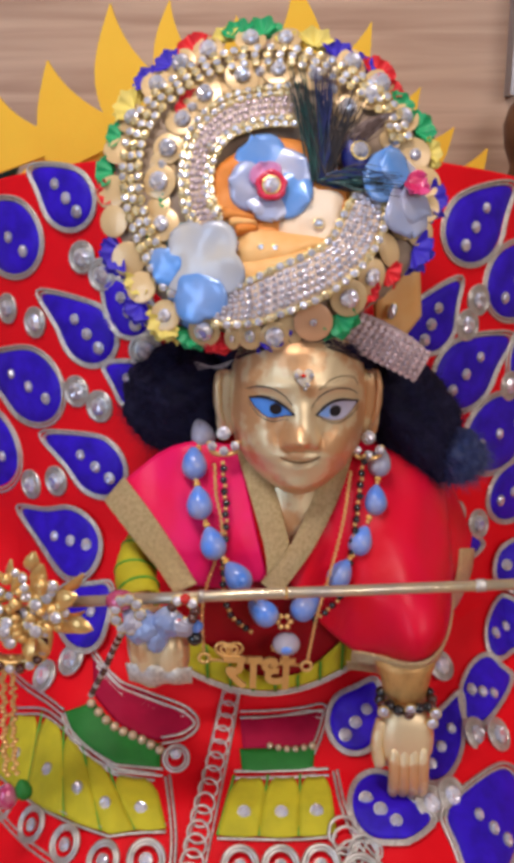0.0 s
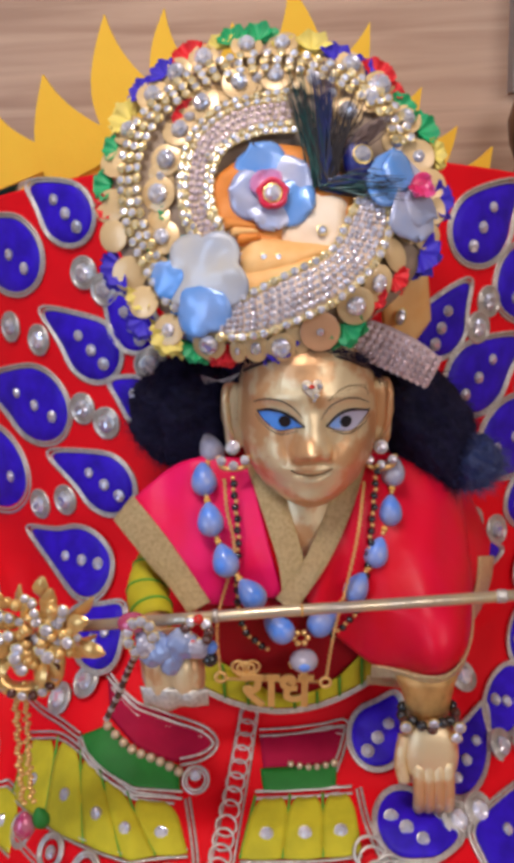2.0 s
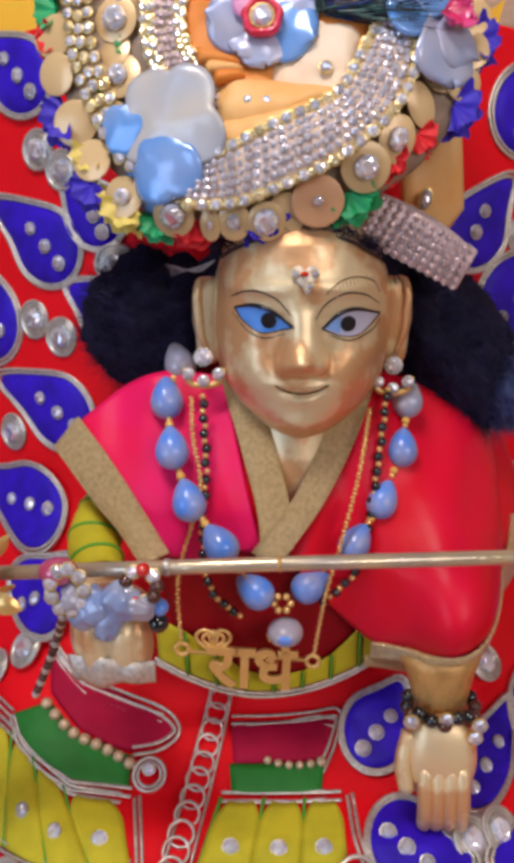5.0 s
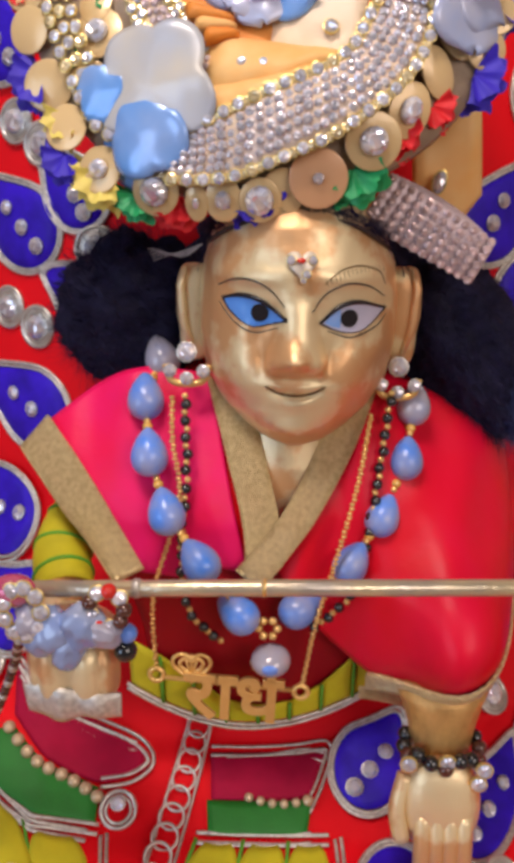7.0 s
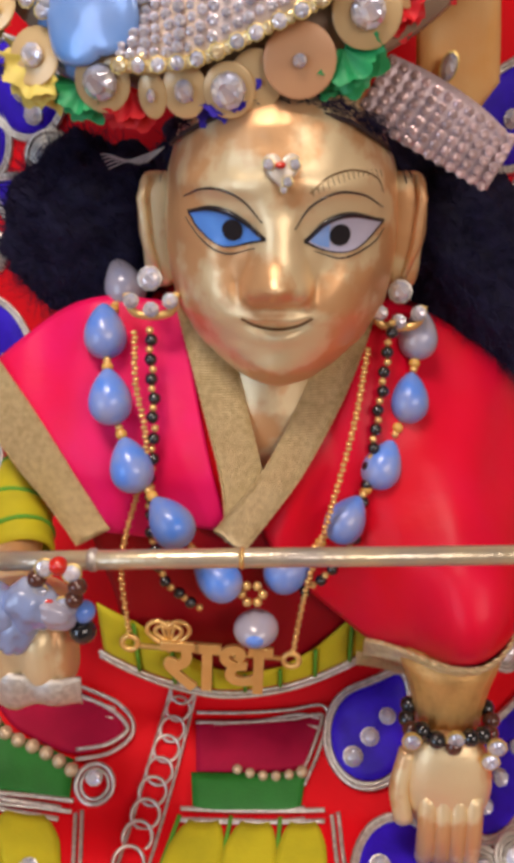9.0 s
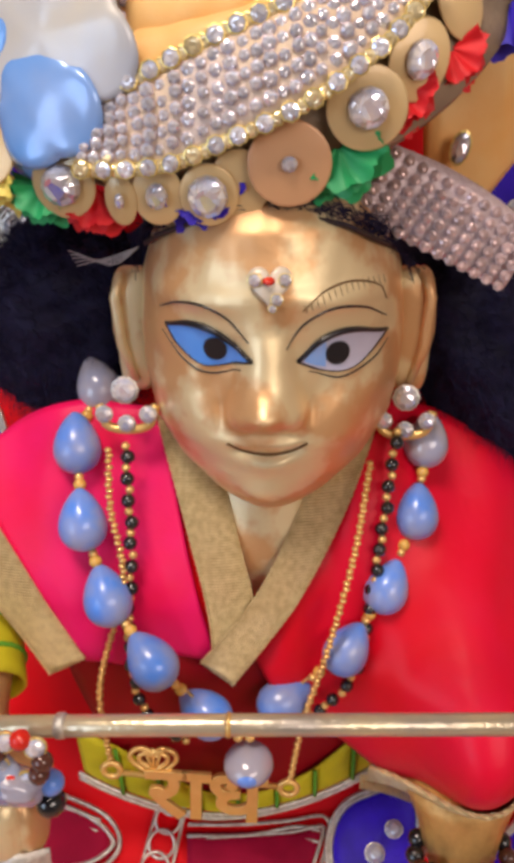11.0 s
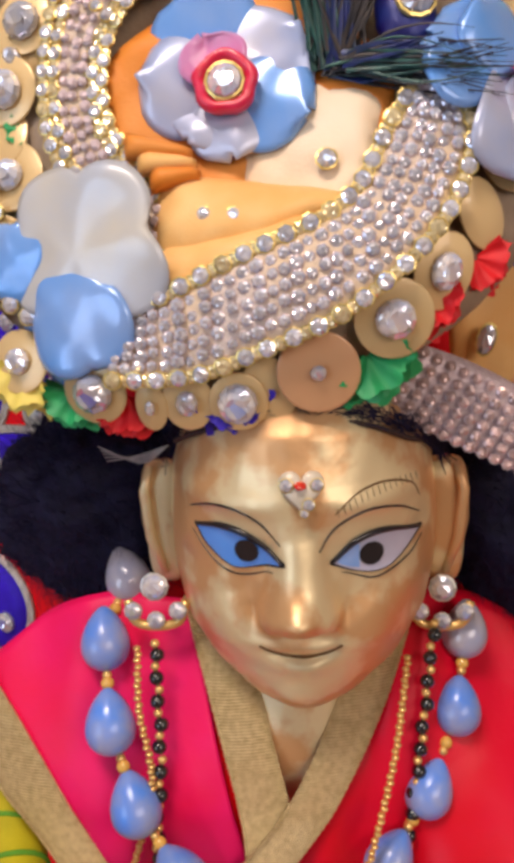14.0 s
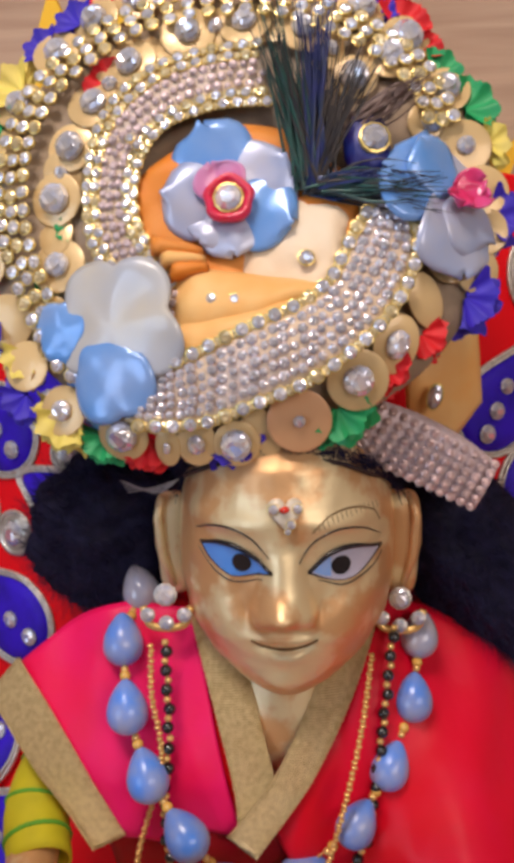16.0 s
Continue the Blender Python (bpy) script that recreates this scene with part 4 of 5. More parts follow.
SEQ = mesh_of("sequin", bm, SEQUIN)
PEACH = SEQ.copy()
PEACH.materials[0] = PEACHSEQUIN


def sequin(u, v, r, stone, wide=1.0, tip=(0, 0), data=SEQ, lift=0.0, spin=0.0):
    s = on_crown("sequin", data, u, v, lift, (r * wide, r, 3.0), spin, tip)
    if stone:
        piece("gem", CLEARGEM, s, Matrix.Translation((0, 0, 0.00025)) @ Matrix.Diagonal((1.12 * stone / r, 1.12 * stone / r, stone / 3.0, 1)))
    return s


FACE_SEQUINS = [(-37.1, 1.9, 5.2, 2.2), (-35.2, 24.0, 4.6, 2.6), (-37.8, 14.3, 5.0, 2.7), (-31.1, 32.2, 5.2, 2.4), (-24.6, 39.8, 5.2, 2.4), (-14.0, 45.3, 5.2, 2.3),
    (-3.5, 46.6, 5, 2.2), (7.1, 44.9, 5, 2.2), (16.2, 35.1, 4.2, 2.6), (19.4, 22.9, 3.2, 2.2), (22.8, 39.4, 5, 2.4), (-38.4, -7.6, 4.2, 2.0)]
for i, (u, v, r, g) in enumerate(FACE_SEQUINS):
    sequin(u, v, r, g, tip=(8 * math.sin(i * 3), 8 * math.cos(i * 2)), lift=-1.0)
for i, (u, v) in enumerate([(-37.9, 8.0), (-36.9, 19.2), (-33.4, 28.2), (-28.2, 36.2), (-19.4, 42.9), (-8.8, 46.4), (1.8, 46.4), (12.0, 41.0)]):
    sequin(u, v, 4.3, 1.5 if i % 2 else 0, 0.8, (10 * math.sin(i * 2), 10 * math.cos(i * 3)), lift=-1.7, spin=30 * i)
RIM_SEQUINS = [(-45.8, 33.6, 5, 2.3), (-38.7, 43.5, 5, 2.4), (-31.6, 49.6, 4.8, 2.6), (-23.9, 53.5, 4.6, 2.6), (-11.6, 56.7, 4.6, 2.4), (-1.3, 56.5, 4.6, 2.2), (17.7, 49.2, 4.6, 2.6),
    (25.5, 42.8, 4.6, 3.0), (32.3, 32.8, 4.6, 2.6), (-49.5, 24.7, 5, 0), (-51.8, 12.0, 5, 0), (-51.2, 3.4, 4.6, 0), (-46.9, -7.6, 5, 0), (-43.2, -15.8, 4.6, 0),
    (-36.2, -24.0, 4.6, 1.8), (36.8, -0.5, 4.2, 0), (35.5, 22.0, 4.8, 1.6), (38.5, 14.0, 4.6, 0), (32.0, 1.5, 4.6, 0), (38.2, 6.5, 4.4, 0), (29.5, 26.5, 4.2, 1.8)]
for i, (u, v, r, g) in enumerate(RIM_SEQUINS):
    sequin(u, v, r, g, tip=(9 * math.sin(i * 2.2), 9 * math.cos(i * 1.4)), lift=-1.6)
sequin(5.8, -27.2, 5.5, 1.0, data=PEACH, tip=(0, -8), lift=0.5)
sequin(15.6, -20.7, 5.3, 2.5, tip=(5, -10))
sequin(22.1, -14.5, 5.2, 2.4, 0.8, (14, -8), spin=-14)
sequin(27.4, -6.5, 5.0, 0, 0.66, (18, -6), spin=28)
sequin(-24.9, -28.7, 4.7, 2.7, tip=(-6, -12))
sequin(-17.0, -30.9, 3.6, 1.0, 0.62, (-2, -14))
sequin(-11.9, -30.4, 4.2, 1.7, 0.85, (0, -14))
sequin(-5.0, -30.6, 4.2, 2.7, 0.95, (0, -14))
sequin(-0.8, -29.2, 4.6, 0, 0.9, (0, -14), lift=-0.6)
for u, v, s in ((-8.8, -6.5, 1.0), (-4.8, -7.0, 1.1), (7.3, 0.2, 1.4), (-23.1, 22.4, 0.9)):
    on_crown("gem", BIGSTONE, u, v, 4.6, s, 20, (0, 10))

# pleated ribbon tufts of four colours under the rim sequins
TUFTMESH = {}
for n, (key, mat) in enumerate(TUFTS.items()):
    bm = bmesh.new()
    for layer in range(3):
        rows = []
        for r in (0.4, 1.8, 3.2, 4.4, 5.3):
            row = []
            for k in range(31):
                a = math.pi * (0.08 + 0.84 * k / 30) + 0.16 * (layer - 1)
                edge = r * (1 - (0.16 * abs(math.sin(4 * a + layer + n)) + 0.10 * rng.random()) * smooth(2.5, 5.3, r)) * (1 - 0.12 * layer)
                row.append((edge * math.cos(a), edge * math.sin(a), 0.55 * layer - 0.6 + 0.07 * r * math.cos(7 * a + 2 * layer) + 0.05 * r * r * (layer - 0.6) * 0.5))
            rows.append(row)
        sheet(bm, rows)
    TUFTMESH[key] = mesh_of("ribbon_tuft", bm, mat)
PETALS = [("green", -53.7, 18.4), ("green", -51.3, 29.3), ("yellow", -47.2, 37.7), ("blue", -42.4, 46.1), ("blue", -36.0, 51.1), ("red", -28.1, 55.0), ("yellow", -19.1, 59.0),
    ("green", -15.1, 59.6), ("green", -8.1, 60.1), ("yellow", -0.5, 57.1), ("yellow", 7.6, 56.3), ("blue", 14.5, 52.8), ("blue", 21.3, 49.5), ("red", 25.6, 46.6),
    ("red", 29.4, 41.9), ("green", 32.5, 37.1), ("green", 37.6, 29.8), ("yellow", 41.2, 23.4), ("blue", 41.3, 9.1), ("blue", 36.5, -6.0), ("red", 28.4, -13.4),
    ("green", 13.0, -26.6), ("red", -21.8, -31.1), ("green", -29.6, -30.4), ("yellow", -36.9, -26.1), ("blue", -45.0, -22.2), ("yellow", -44.9, -14.7),
    ("blue", -50.8, -6.1), ("red", -54.0, 12.2), ("green", -37.6, 8.3), ("red", -29.1, 37.3), ("green", -40.1, -4.3), ("blue", -6.0, -30.4), ("red", 20.7, -18.6)]
for i, (key, u, v) in enumerate(PETALS):
    out = math.degrees(math.atan2(v - 14, u + 6)) - 90
    inside = (u + 6) ** 2 + (v - 12) ** 2 < 34 ** 2 and v > -10
    on_crown("ribbon_tuft", TUFTMESH[key], u - 2.4 * math.cos(radians(out + 90)), v - 2.4 * math.sin(radians(out + 90)), -1.8 if inside else -2.6, 0.75 if inside else 1.45 + 0.25 * math.sin(i * 4), out,
             label=key + " satin ribbon tuft")

# pearly flowers


def petal(length, width, curl, cup, mat, parent, m, label, seed):
    bm = bmesh.new()
    rows = []
    for i in range(13):
        s = i / 12
        w = width * math.sin(math.pi * (0.12 + 0.60 * s)) ** 0.75 * max(0.02, 1 - s ** 7) ** 0.5 * (1 + 0.06 * math.sin(6 * s + seed))
        row = []
        for k in range(-6, 7):
            t = k / 6
            row.append((w * t, length * (s + 0.04 * math.cos(5 * t + seed) * s), curl * s * s + cup * t * t * (0.3 + s) + 0.7 * noise.noise(Vector((t * 1.3, s * 1.8, seed)))))
        rows.append(row)
    sheet(bm, rows)
    data = mesh_of("petal", bm, mat)
    ob = piece("petal", data, parent, m, label)
    mod = ob.modifiers.new("thickness", "SOLIDIFY")
    mod.thickness = 0.0003
    return ob


def flower(u, v, lift, tip, petals, seed):
    """An open flower of pearly petals: rows of (turn, length, width, curl, cup, material, label)."""
    n = dome_normal(u, v) + Vector((math.tan(radians(tip[0])), math.tan(radians(tip[1])), 0))
    ob = new("flower")
    ob.parent = crown
    ob.matrix_basis = at_pose(dome(u, v, lift), n, (0, 1, 0))
    PLACE[ob] = PLACE[crown] @ ob.matrix_basis
    tagged(ob, "pearly satin flower")
    for i, (a, length, width, curl, cup, mat, label) in enumerate(petals):
        petal(length, width, curl, cup, mat, ob, Matrix.Translation((0, 0, 0.0002 * i)) @ Matrix.Rotation(radians(a), 4, "Z"), label, seed + i * 2.7)
    return ob


fl = flower(-5.7, 10.9, 3.6, (0, 0), [(20, 15.5, 8.2, 1.5, -1.2, SHELLBLUE, "blue pearl petal"), (-48, 12.5, 7.5, 1.5, -1.2, SHELL, "pearl petal"), (80, 12, 7.5, 1.5, -1.4, SHELL, "pearl petal"), (140, 8.6, 6.5, 0.5, -1, SHELL, "pearl petal"),
                                 (-110, 11.5, 6.8, 0.8, -1.2, SHELLBLUE, "blue pearl petal"), (185, 9.5, 6.0, 0.0, -1, SHELL, "pearl petal"), (25, 7.2, 4.6, 1.2, 0.6, MAGENTA, "pink petal")], 1.0)
bm = bmesh.new()
rows = []
for r, z in ((2.4, 2.2), (3.0, 3.6), (3.9, 3.9), (4.4, 2.8), (4.0, 1.2)):
    rows.append([(r * (1 + 0.06 * math.sin(7 * 2 * math.pi * k / 42)) * math.cos(2 * math.pi * k / 42), r * (1 + 0.06 * math.sin(5 * 2 * math.pi * k / 42)) * math.sin(2 * math.pi * k / 42), z) for k in range(42)])
sheet(bm, rows, True)
part("rosette", bm, material("crimson_rosette", (0.74, 0.008, 0.05), 0.35, 0, (0.76, 0.03, 0.14), 300, 0.6, coat=0.4), fl, "crimson ruffled rosette", local=True)
piece("gem", BIGSTONE, fl, at_pose((0, 0, 3.0), (0, 0, 1), (0, 1, 0), 2.5))


def scalloped(radius, lobes, cup, seed, wave):
    """A cupped disc with rounded lobes and a rolled, uneven rim."""
    bm = bmesh.new()
    rows = []
    for i in range(1, 15):
        f = i / 14
        row = []
        for k in range(72):
            a = 2 * math.pi * k / 72
            r = radius * f * (1 + f * f * (0.24 * abs(math.cos(lobes * a / 2 + seed)) - 0.13 + 0.05 * math.sin(a + seed)))
            z = cup * f * f + wave * f * f * math.sin(lobes * a + seed) + 0.07 * radius * f * noise.noise(Vector((2 * f * math.cos(a), 2 * f * math.sin(a), seed))) - 0.5 * smooth(0.88, 1.0, f)
            row.append((r * math.cos(a), r * math.sin(a), z))
        rows.append(row)
    made = sheet(bm, rows, True)
    bm.faces.new(made[0])
    return bm


# left and lower blue: pearl tone plus blue reflections put into the colour
fl = flower(-26.7, -12.1, 2.0, (-10, 0), [(28, 15.0, 8.5, -2.5, -1.2, SHELLTEAL, "teal pearl petal"), (80, 14.0, 8.0, -2.5, -1.2, SHELLBLUE, "blue pearl petal"), (118, 13.5, 7.5, -2.5, -1.2, SHELLBLUE, "blue pearl petal"),
                                         (170, 17.5, 8.5, -2.0, -1.2, SHELLBLUE, "blue pearl petal"), (208, 16.0, 7.5, -2.0, -1.2, SHELLBLUE, "blue pearl petal")], 4.0)
for radius, lobe_count, cup, seed, wave, mat, label, spot in ((11.8, 5, -1.2, 1.0, 0.7, CREAMSHELL, "cupped cream pearl petal", (1.5, 1.2, 2.4)), (7.8, 3, -1.4, 0.4, 0.4, SHELLBLUE, "blue pearl petal", (0.5, -7.6, 3.2)), (5.5, 3, -1.0, 2.4, 0.4, SHELLBLUE, "blue pearl petal", (-9.0, 2.0, 2.6))):
    bm = scalloped(radius, lobe_count, cup, seed, wave)
    bmesh.ops.translate(bm, verts=bm.verts, vec=spot)
    part("petal", bm, mat, fl, label, local=True, thick=0.3)
flower(31.9, 11.7, 2.0, (25, 10), [(10, 12.3, 9.1, -1, -1.5, SHELLBLUE, "blue pearl petal"), (75, 13.0, 7.8, -1, -1.5, SHELLBLUE, "blue pearl petal"), (-60, 11.7, 7.8, -1, -1.5, SHELL, "pearl petal"), (-170, 14.3, 9.1, -2, -1, SHELL, "grey pearl petal"),
                                 (-130, 11.7, 7.8, -1, -1, SHELL, "pearl petal"), (35, 10.5, 6.0, 0.6, -1.2, SHELLBLUE, "blue pearl petal"), (-70, 5.0, 2.8, 2.0, 1.2, CRIMSON, "crimson petal"), (-110, 5.6, 2.8, 2.0, 1.2, CRIMSON, "crimson petal"), (170, 4.2, 2.6, 1.6, 1.0, CRIMSON, "crimson petal")], 8.0)
on_crown("gem", BIGSTONE, 19.0, 20.3, 5.5, 2.6, 10, (5, 0))


# peacock plume: barbs rising from its base, and a bundle lying to the side
def barbs(name, count, base, tips, mat, seed, width=0.22):
    r = random.Random(seed)
    bm = bmesh.new()
    for _ in range(count):
        f = r.random()
        tip = [a + (b - a) * f for a, b in zip(*tips)]
        p0 = Vector((base[0] + r.gauss(0, 1.2), base[1] + r.gauss(0, 0.8), 2.0 + r.random() * 3))
        reach = r.uniform(0.65, 1.03)
        bend = Vector((r.gauss(0, 1.0), r.gauss(0, 1.0), r.uniform(1.5, 5)))
        rows = []
        for i in range(9):
            s = i / 8
            u, v = p0.x + (tip[0] - p0.x) * s * reach + bend.x * s * s, p0.y + (tip[1] - p0.y) * s * reach + bend.y * math.sin(3 * s)
            q = dome(u, v, p0.z + bend.z * s)
            side = Vector((tip[1] - p0.y, p0.x - tip[0], 0)).normalized() * width * (1.15 - s) * r.uniform(0.6, 1.4)
            rows.append([q - side, q + Vector((0, 0, 0.1)), q + side])
        sheet(bm, rows)
    tagged(part(name, bm, mat, crown, local=True), kind="stuff")


barbs("plume_barb", 90, (9.0, 13.8), ((-3.1, 42.7), (23.5, 38.3)), PLUME, 1)
barbs("plume_barb", 45, (9.0, 13.8), ((5.6, 48.5), (12.3, 48.2)), PLUMEBLUE, 2, 0.32)
barbs("plume_barb", 40, (7.9, 13.9), ((-3.1, 47.2), (3.7, 48.6)), PLUMEGREEN, 3, 0.26)
barbs("plume_barb", 50, (10.1, 13.2), ((30.6, 6.2), (31.4, 13.8)), PLUME, 4, 0.25)
barbs("plume_barb", 25, (10.1, 13.2), ((24.7, 10.6), (30.5, 9.1)), PLUMEGREEN, 5, 0.26)
barbs("plume_barb", 25, (10.1, 13.2), ((20.7, 11.9), (24.6, 14.5)), PLUMEBLUE, 6, 0.4)
barbs("plume_barb", 60, (16.2, 24.0), ((26.0, 28.1), (29.6, 31.9)), material("brown_barb", (0.13, 0.08, 0.07), 0.4, 0.2, (0.2, 0.13, 0.11), 300, 0.8), 7, 0.3)
bm = bmesh.new()
ball(bm, dome(17.8, 19.7, 3.5), (4.0, 6.5, 2.2), 20, 14, 0, lambda p, d: p * (1 + 0.15 * noise.noise(d * 3)))
part("plume_eye", bm, material("indigo_plume_eye", (0.012, 0.006, 0.12), 0.4, 0.2, (0.01, 0.03, 0.2), 300, 0.7), crown, "indigo plume eye", local=True)

# rhinestone strap and the saffron tail that come out under the crown's side
strap = part("rhinestone_strap", between([(30.2, 266.2), (38, 262.8), (46, 258), (52.5, 252.5)], [(24.5, 256.8), (32, 253), (40, 248.8), (48, 244.5)], lambda x, z: 262 + 0.25 * (x - 30), 0.0, 20, 8, 0.8), LILAC, crown, "lilac rhinestone strap", thick=0.8)
for r in range(6):
    for c in range(12):
        a, b = Vector((30.6 + 21 * c / 11, 265.2 - 12.2 * c / 11)), Vector((25.6 + 21.5 * c / 11, 257.2 - 11.8 * c / 11))
        q = a.lerp(b, r / 5)
        put("rhinestone", ROSEGEM, strap, (q.x, 261.0 + 0.25 * (q.x - 30) - 0.9 * math.sin(math.pi * (r + 0.5) / 6), q.y), (0.1, -1, 0.25), size=0.85, spin=c * 40)
part("satin_tail", between([(36, 272), (41, 276), (46, 281), (50, 283)], [(37, 258), (42, 256), (46, 255), (52, 262)], lambda x, z: 280 + 0.2 * (x - 36), 0.0, 16, 12, 3.0, 1.5), ORANGE, crown, "saffron satin tail", thick=0.6)
put("gem", BIGSTONE, strap, (41.6, 275.5, 264.5), size=(1.5, 2.6, 1.5), spin=-15)

# ---------------------------------------------------------------- jewellery
bm = bmesh.new()
rows = []
for i in range(17):
    a = math.pi * (0.002 + 0.996 * i / 16)
    z = math.cos(a)
    r = math.sin(a) * (1 - 0.28 * z - 0.10 * z * z)
    rows.append([(3.5 * r * math.cos(2 * math.pi * k / 24), 3.5 * r * math.sin(2 * math.pi * k / 24), 4.7 * z) for k in range(24)])
made = sheet(bm, rows, True)
bm.faces.new(made[0])
bm.faces.new(made[-1])
DROP = mesh_of("drop_bead", bm, BEAD)
GREYDROP = DROP.copy()
GREYDROP.materials[0] = OPAL
bm = bmesh.new()
ball(bm, (0, 0, 0), 1, 18, 12)
ROUND = {}
base_ball = mesh_of("bead", bm, AMBER)
for key, mat in (("amber", AMBER), ("black", BLACKBEAD), ("gold", GOLD), ("silver", SILVER), ("opal", OPAL), ("blue", BEAD), ("pearl", material("gold_pearl", (0.62, 0.46, 0.30), 0.25, 0.3, (0.5, 0.36, 0.2), 200, 0.6, coat=0.6)),
                 ("brown", material("brown_glass_bead", (0.10, 0.03, 0.02), 0.15, 0.1, coat=0.7)), ("ruby", material("ruby_glass", (0.70, 0.02, 0.01), 0.15, 0, coat=0.6)), ("rose", material("rose_glass", (0.55, 0.04, 0.16), 0.12, 0.2, (0.6, 0.3, 0.36), 400, 0.7, coat=0.8))):
    ROUND[key] = base_ball.copy()
    ROUND[key].materials[0] = mat

beads = thing("bead_necklace", "necklace of milky teardrop beads, blue reflection in their colour, amber spacers", "necklace", (9, 255, 165))
DROPS = [(-17.5, 272, 226.5, 20, "grey"), (-19.5, 262.5, 219.7, 4, ""), (-17.6, 254.6, 209.7, 6, ""), (-13.6, 250.2, 198.4, 16, ""), (-6.2, 245.5, 189.6, 38, ""), (1.4, 250.0, 175.8, 58, ""), (14.9, 254.5, 175.2, -62, ""),
         (25.4, 253.6, 186.8, -30, ""), (32.0, 259.0, 195.6, -22, ""), (36.9, 264.8, 206.8, -4, ""), (38.6, 270.5, 217.5, -6, "grey")]
for i, (x, y, z, lean, tone) in enumerate(DROPS):
    put("drop_bead", GREYDROP if tone else DROP, beads, (x, y, z), Vector((-math.sin(radians(lean)), 0.35, math.cos(radians(lean)))), (0, 1, 0), 1.10 if i < 7 else 1.04, 50 * i)
for a, b in zip(DROPS, DROPS[1:]):
    if a[0] < 2 and b[0] > 10:
        continue
    p, q = Vector(a[:3]), Vector(b[:3])
    for f, key, s in ((0.45, "gold", 0.75), (0.55, "amber", 1.05)):
        c = p.lerp(q, f)
        put("spacer_bead", ROUND[key], beads, c, size=s)
for k in range(6):
    put("spacer_bead", ROUND["gold"], beads, (8 + 2.0 * math.cos(k * 1.05), 250, 172.5 + 2.0 * math.sin(k * 1.05)), size=0.9)
put("pendant_drop", ROUND["opal"], beads, (8.7, 250.0, 165.0), size=(4.4, 3.4, 4.8), label="round grey opal pendant")
put("pendant_drop", ROUND["blue"], beads, (8.7, 248.4, 165.0), size=(3.0, 2.3, 3.4), label="blue inner drop")
bm = bmesh.new()
for c in (1, -1):
    side = [d[:3] for d in DROPS if (d[0] < 5) == (c == 1)]
    tube(bm, curve_points([(x, y + 1, z) for x, y, z in side], 40), 0.3, 5)
part("string", bm, GOLD, beads, "thin gold string")

black = thing("black_bead_chain", "fine chain of black beads and gold links", "necklace", (8, 256, 165))
for side in ([(-10.5, 259, 221), (-9.5, 253, 205), (-10.5, 251, 190), (-9, 251, 176), (-2, 252, 168)], [(33, 266, 221), (31, 261, 207), (29, 257.5, 193), (26, 254.5, 180), (17, 254.5, 170)]):
    for i, q in enumerate(spaced(side, 1.65)):
        put("bead", ROUND["black" if i % 2 else "gold"], black, (q.x + 0.25 * math.sin(i * 2), q.y - 0.6, q.z), size=1.15 if i % 2 else 0.7)

gold_chain = thing("name_pendant_chain", "gold curb chain with a cut-out word pendant and heart", "necklace", (0, 255, 152))
for side in ([(-13, 258, 221), (-12.5, 254, 213), (-11, 252, 200), (-17, 254, 178), (-17.5, 258, 157.5)], [(28.5, 263, 217), (26, 255, 205), (22, 250.5, 190), (18, 254, 172), (15.6, 258, 155)]):
    for i, q in enumerate(spaced(side, 0.85)):
        put("chain_link", ROUND["gold"], gold_chain, (q.x + 0.18 * (i % 2), q.y - 1.2, q.z), size=(0.58, 0.42, 0.62))
word = thing("word_pendant", "flat gold pendant with a lettered word, heart and end rings", "pendant", (0, 255, 152))
curve = bpy.data.curves.new("word", "FONT")
curve.body, curve.size, curve.extrude, curve.bevel_depth, curve.offset = "\u0930\u093e\u0927\u0947", 16.0, 0.35, 0.12, 0.25
text = new("word_draft", curve)
bpy.context.view_layer.update()
letters = bpy.data.meshes.new_from_object(text.evaluated_get(bpy.context.evaluated_depsgraph_get()))
bpy.data.objects.remove(text)
xs = [v.co.x for v in letters.vertices]
letters.transform(Matrix.Translation((-min(xs), 0, 0)))
letters.transform(PLACE[word].inverted() @ Matrix.Translation(Vector((-11.4, 256.0, 146.8)) * MM) @ pose(0, 0, 0, 92, 2.5, 0) @ Matrix.Scale(MM * 1.06, 4))
letters.materials.clear()
letters.materials.append(GOLD)
ob = new("lettering", letters)
ob.parent = word
bm = bmesh.new()
tube(bm, [(-16, 256.6, 155.8), (0, 256.3, 154.8), (14, 256.6, 153.7)], 0.55, 8)
part("bar", bm, GOLD, word)
for x, z in ((-17.3, 156.4), (15.4, 153.4)):
    bm = bmesh.new()
    tube(bm, [(x + 1.6 * math.cos(k * 0.393), 256.6, z + 1.6 * math.sin(k * 0.393)) for k in range(16)], 0.6, 8, True)
    part("end_ring", bm, GOLD, word)
for f in (1.0, 0.62):
    bm = bmesh.new()
    pts = []
    for k in range(40):
        a = 2 * math.pi * k / 40
        pts.append((-9.3 + f * 0.27 * 16 * math.sin(a) ** 3, 256.3, 159.0 + f * 0.24 * (13 * math.cos(a) - 5 * math.cos(2 * a) - 2 * math.cos(3 * a) - math.cos(4 * a))))
    tube(bm, pts, 0.5, 8, True)
    part("heart", bm, GOLD, word)
bm = bmesh.new()
for k in (-1, 0, 1):
    tube(bm, [(-9.3, 256.2, 156), (-9.3 + 1.6 * k, 256.2, 162)], 0.35, 6)
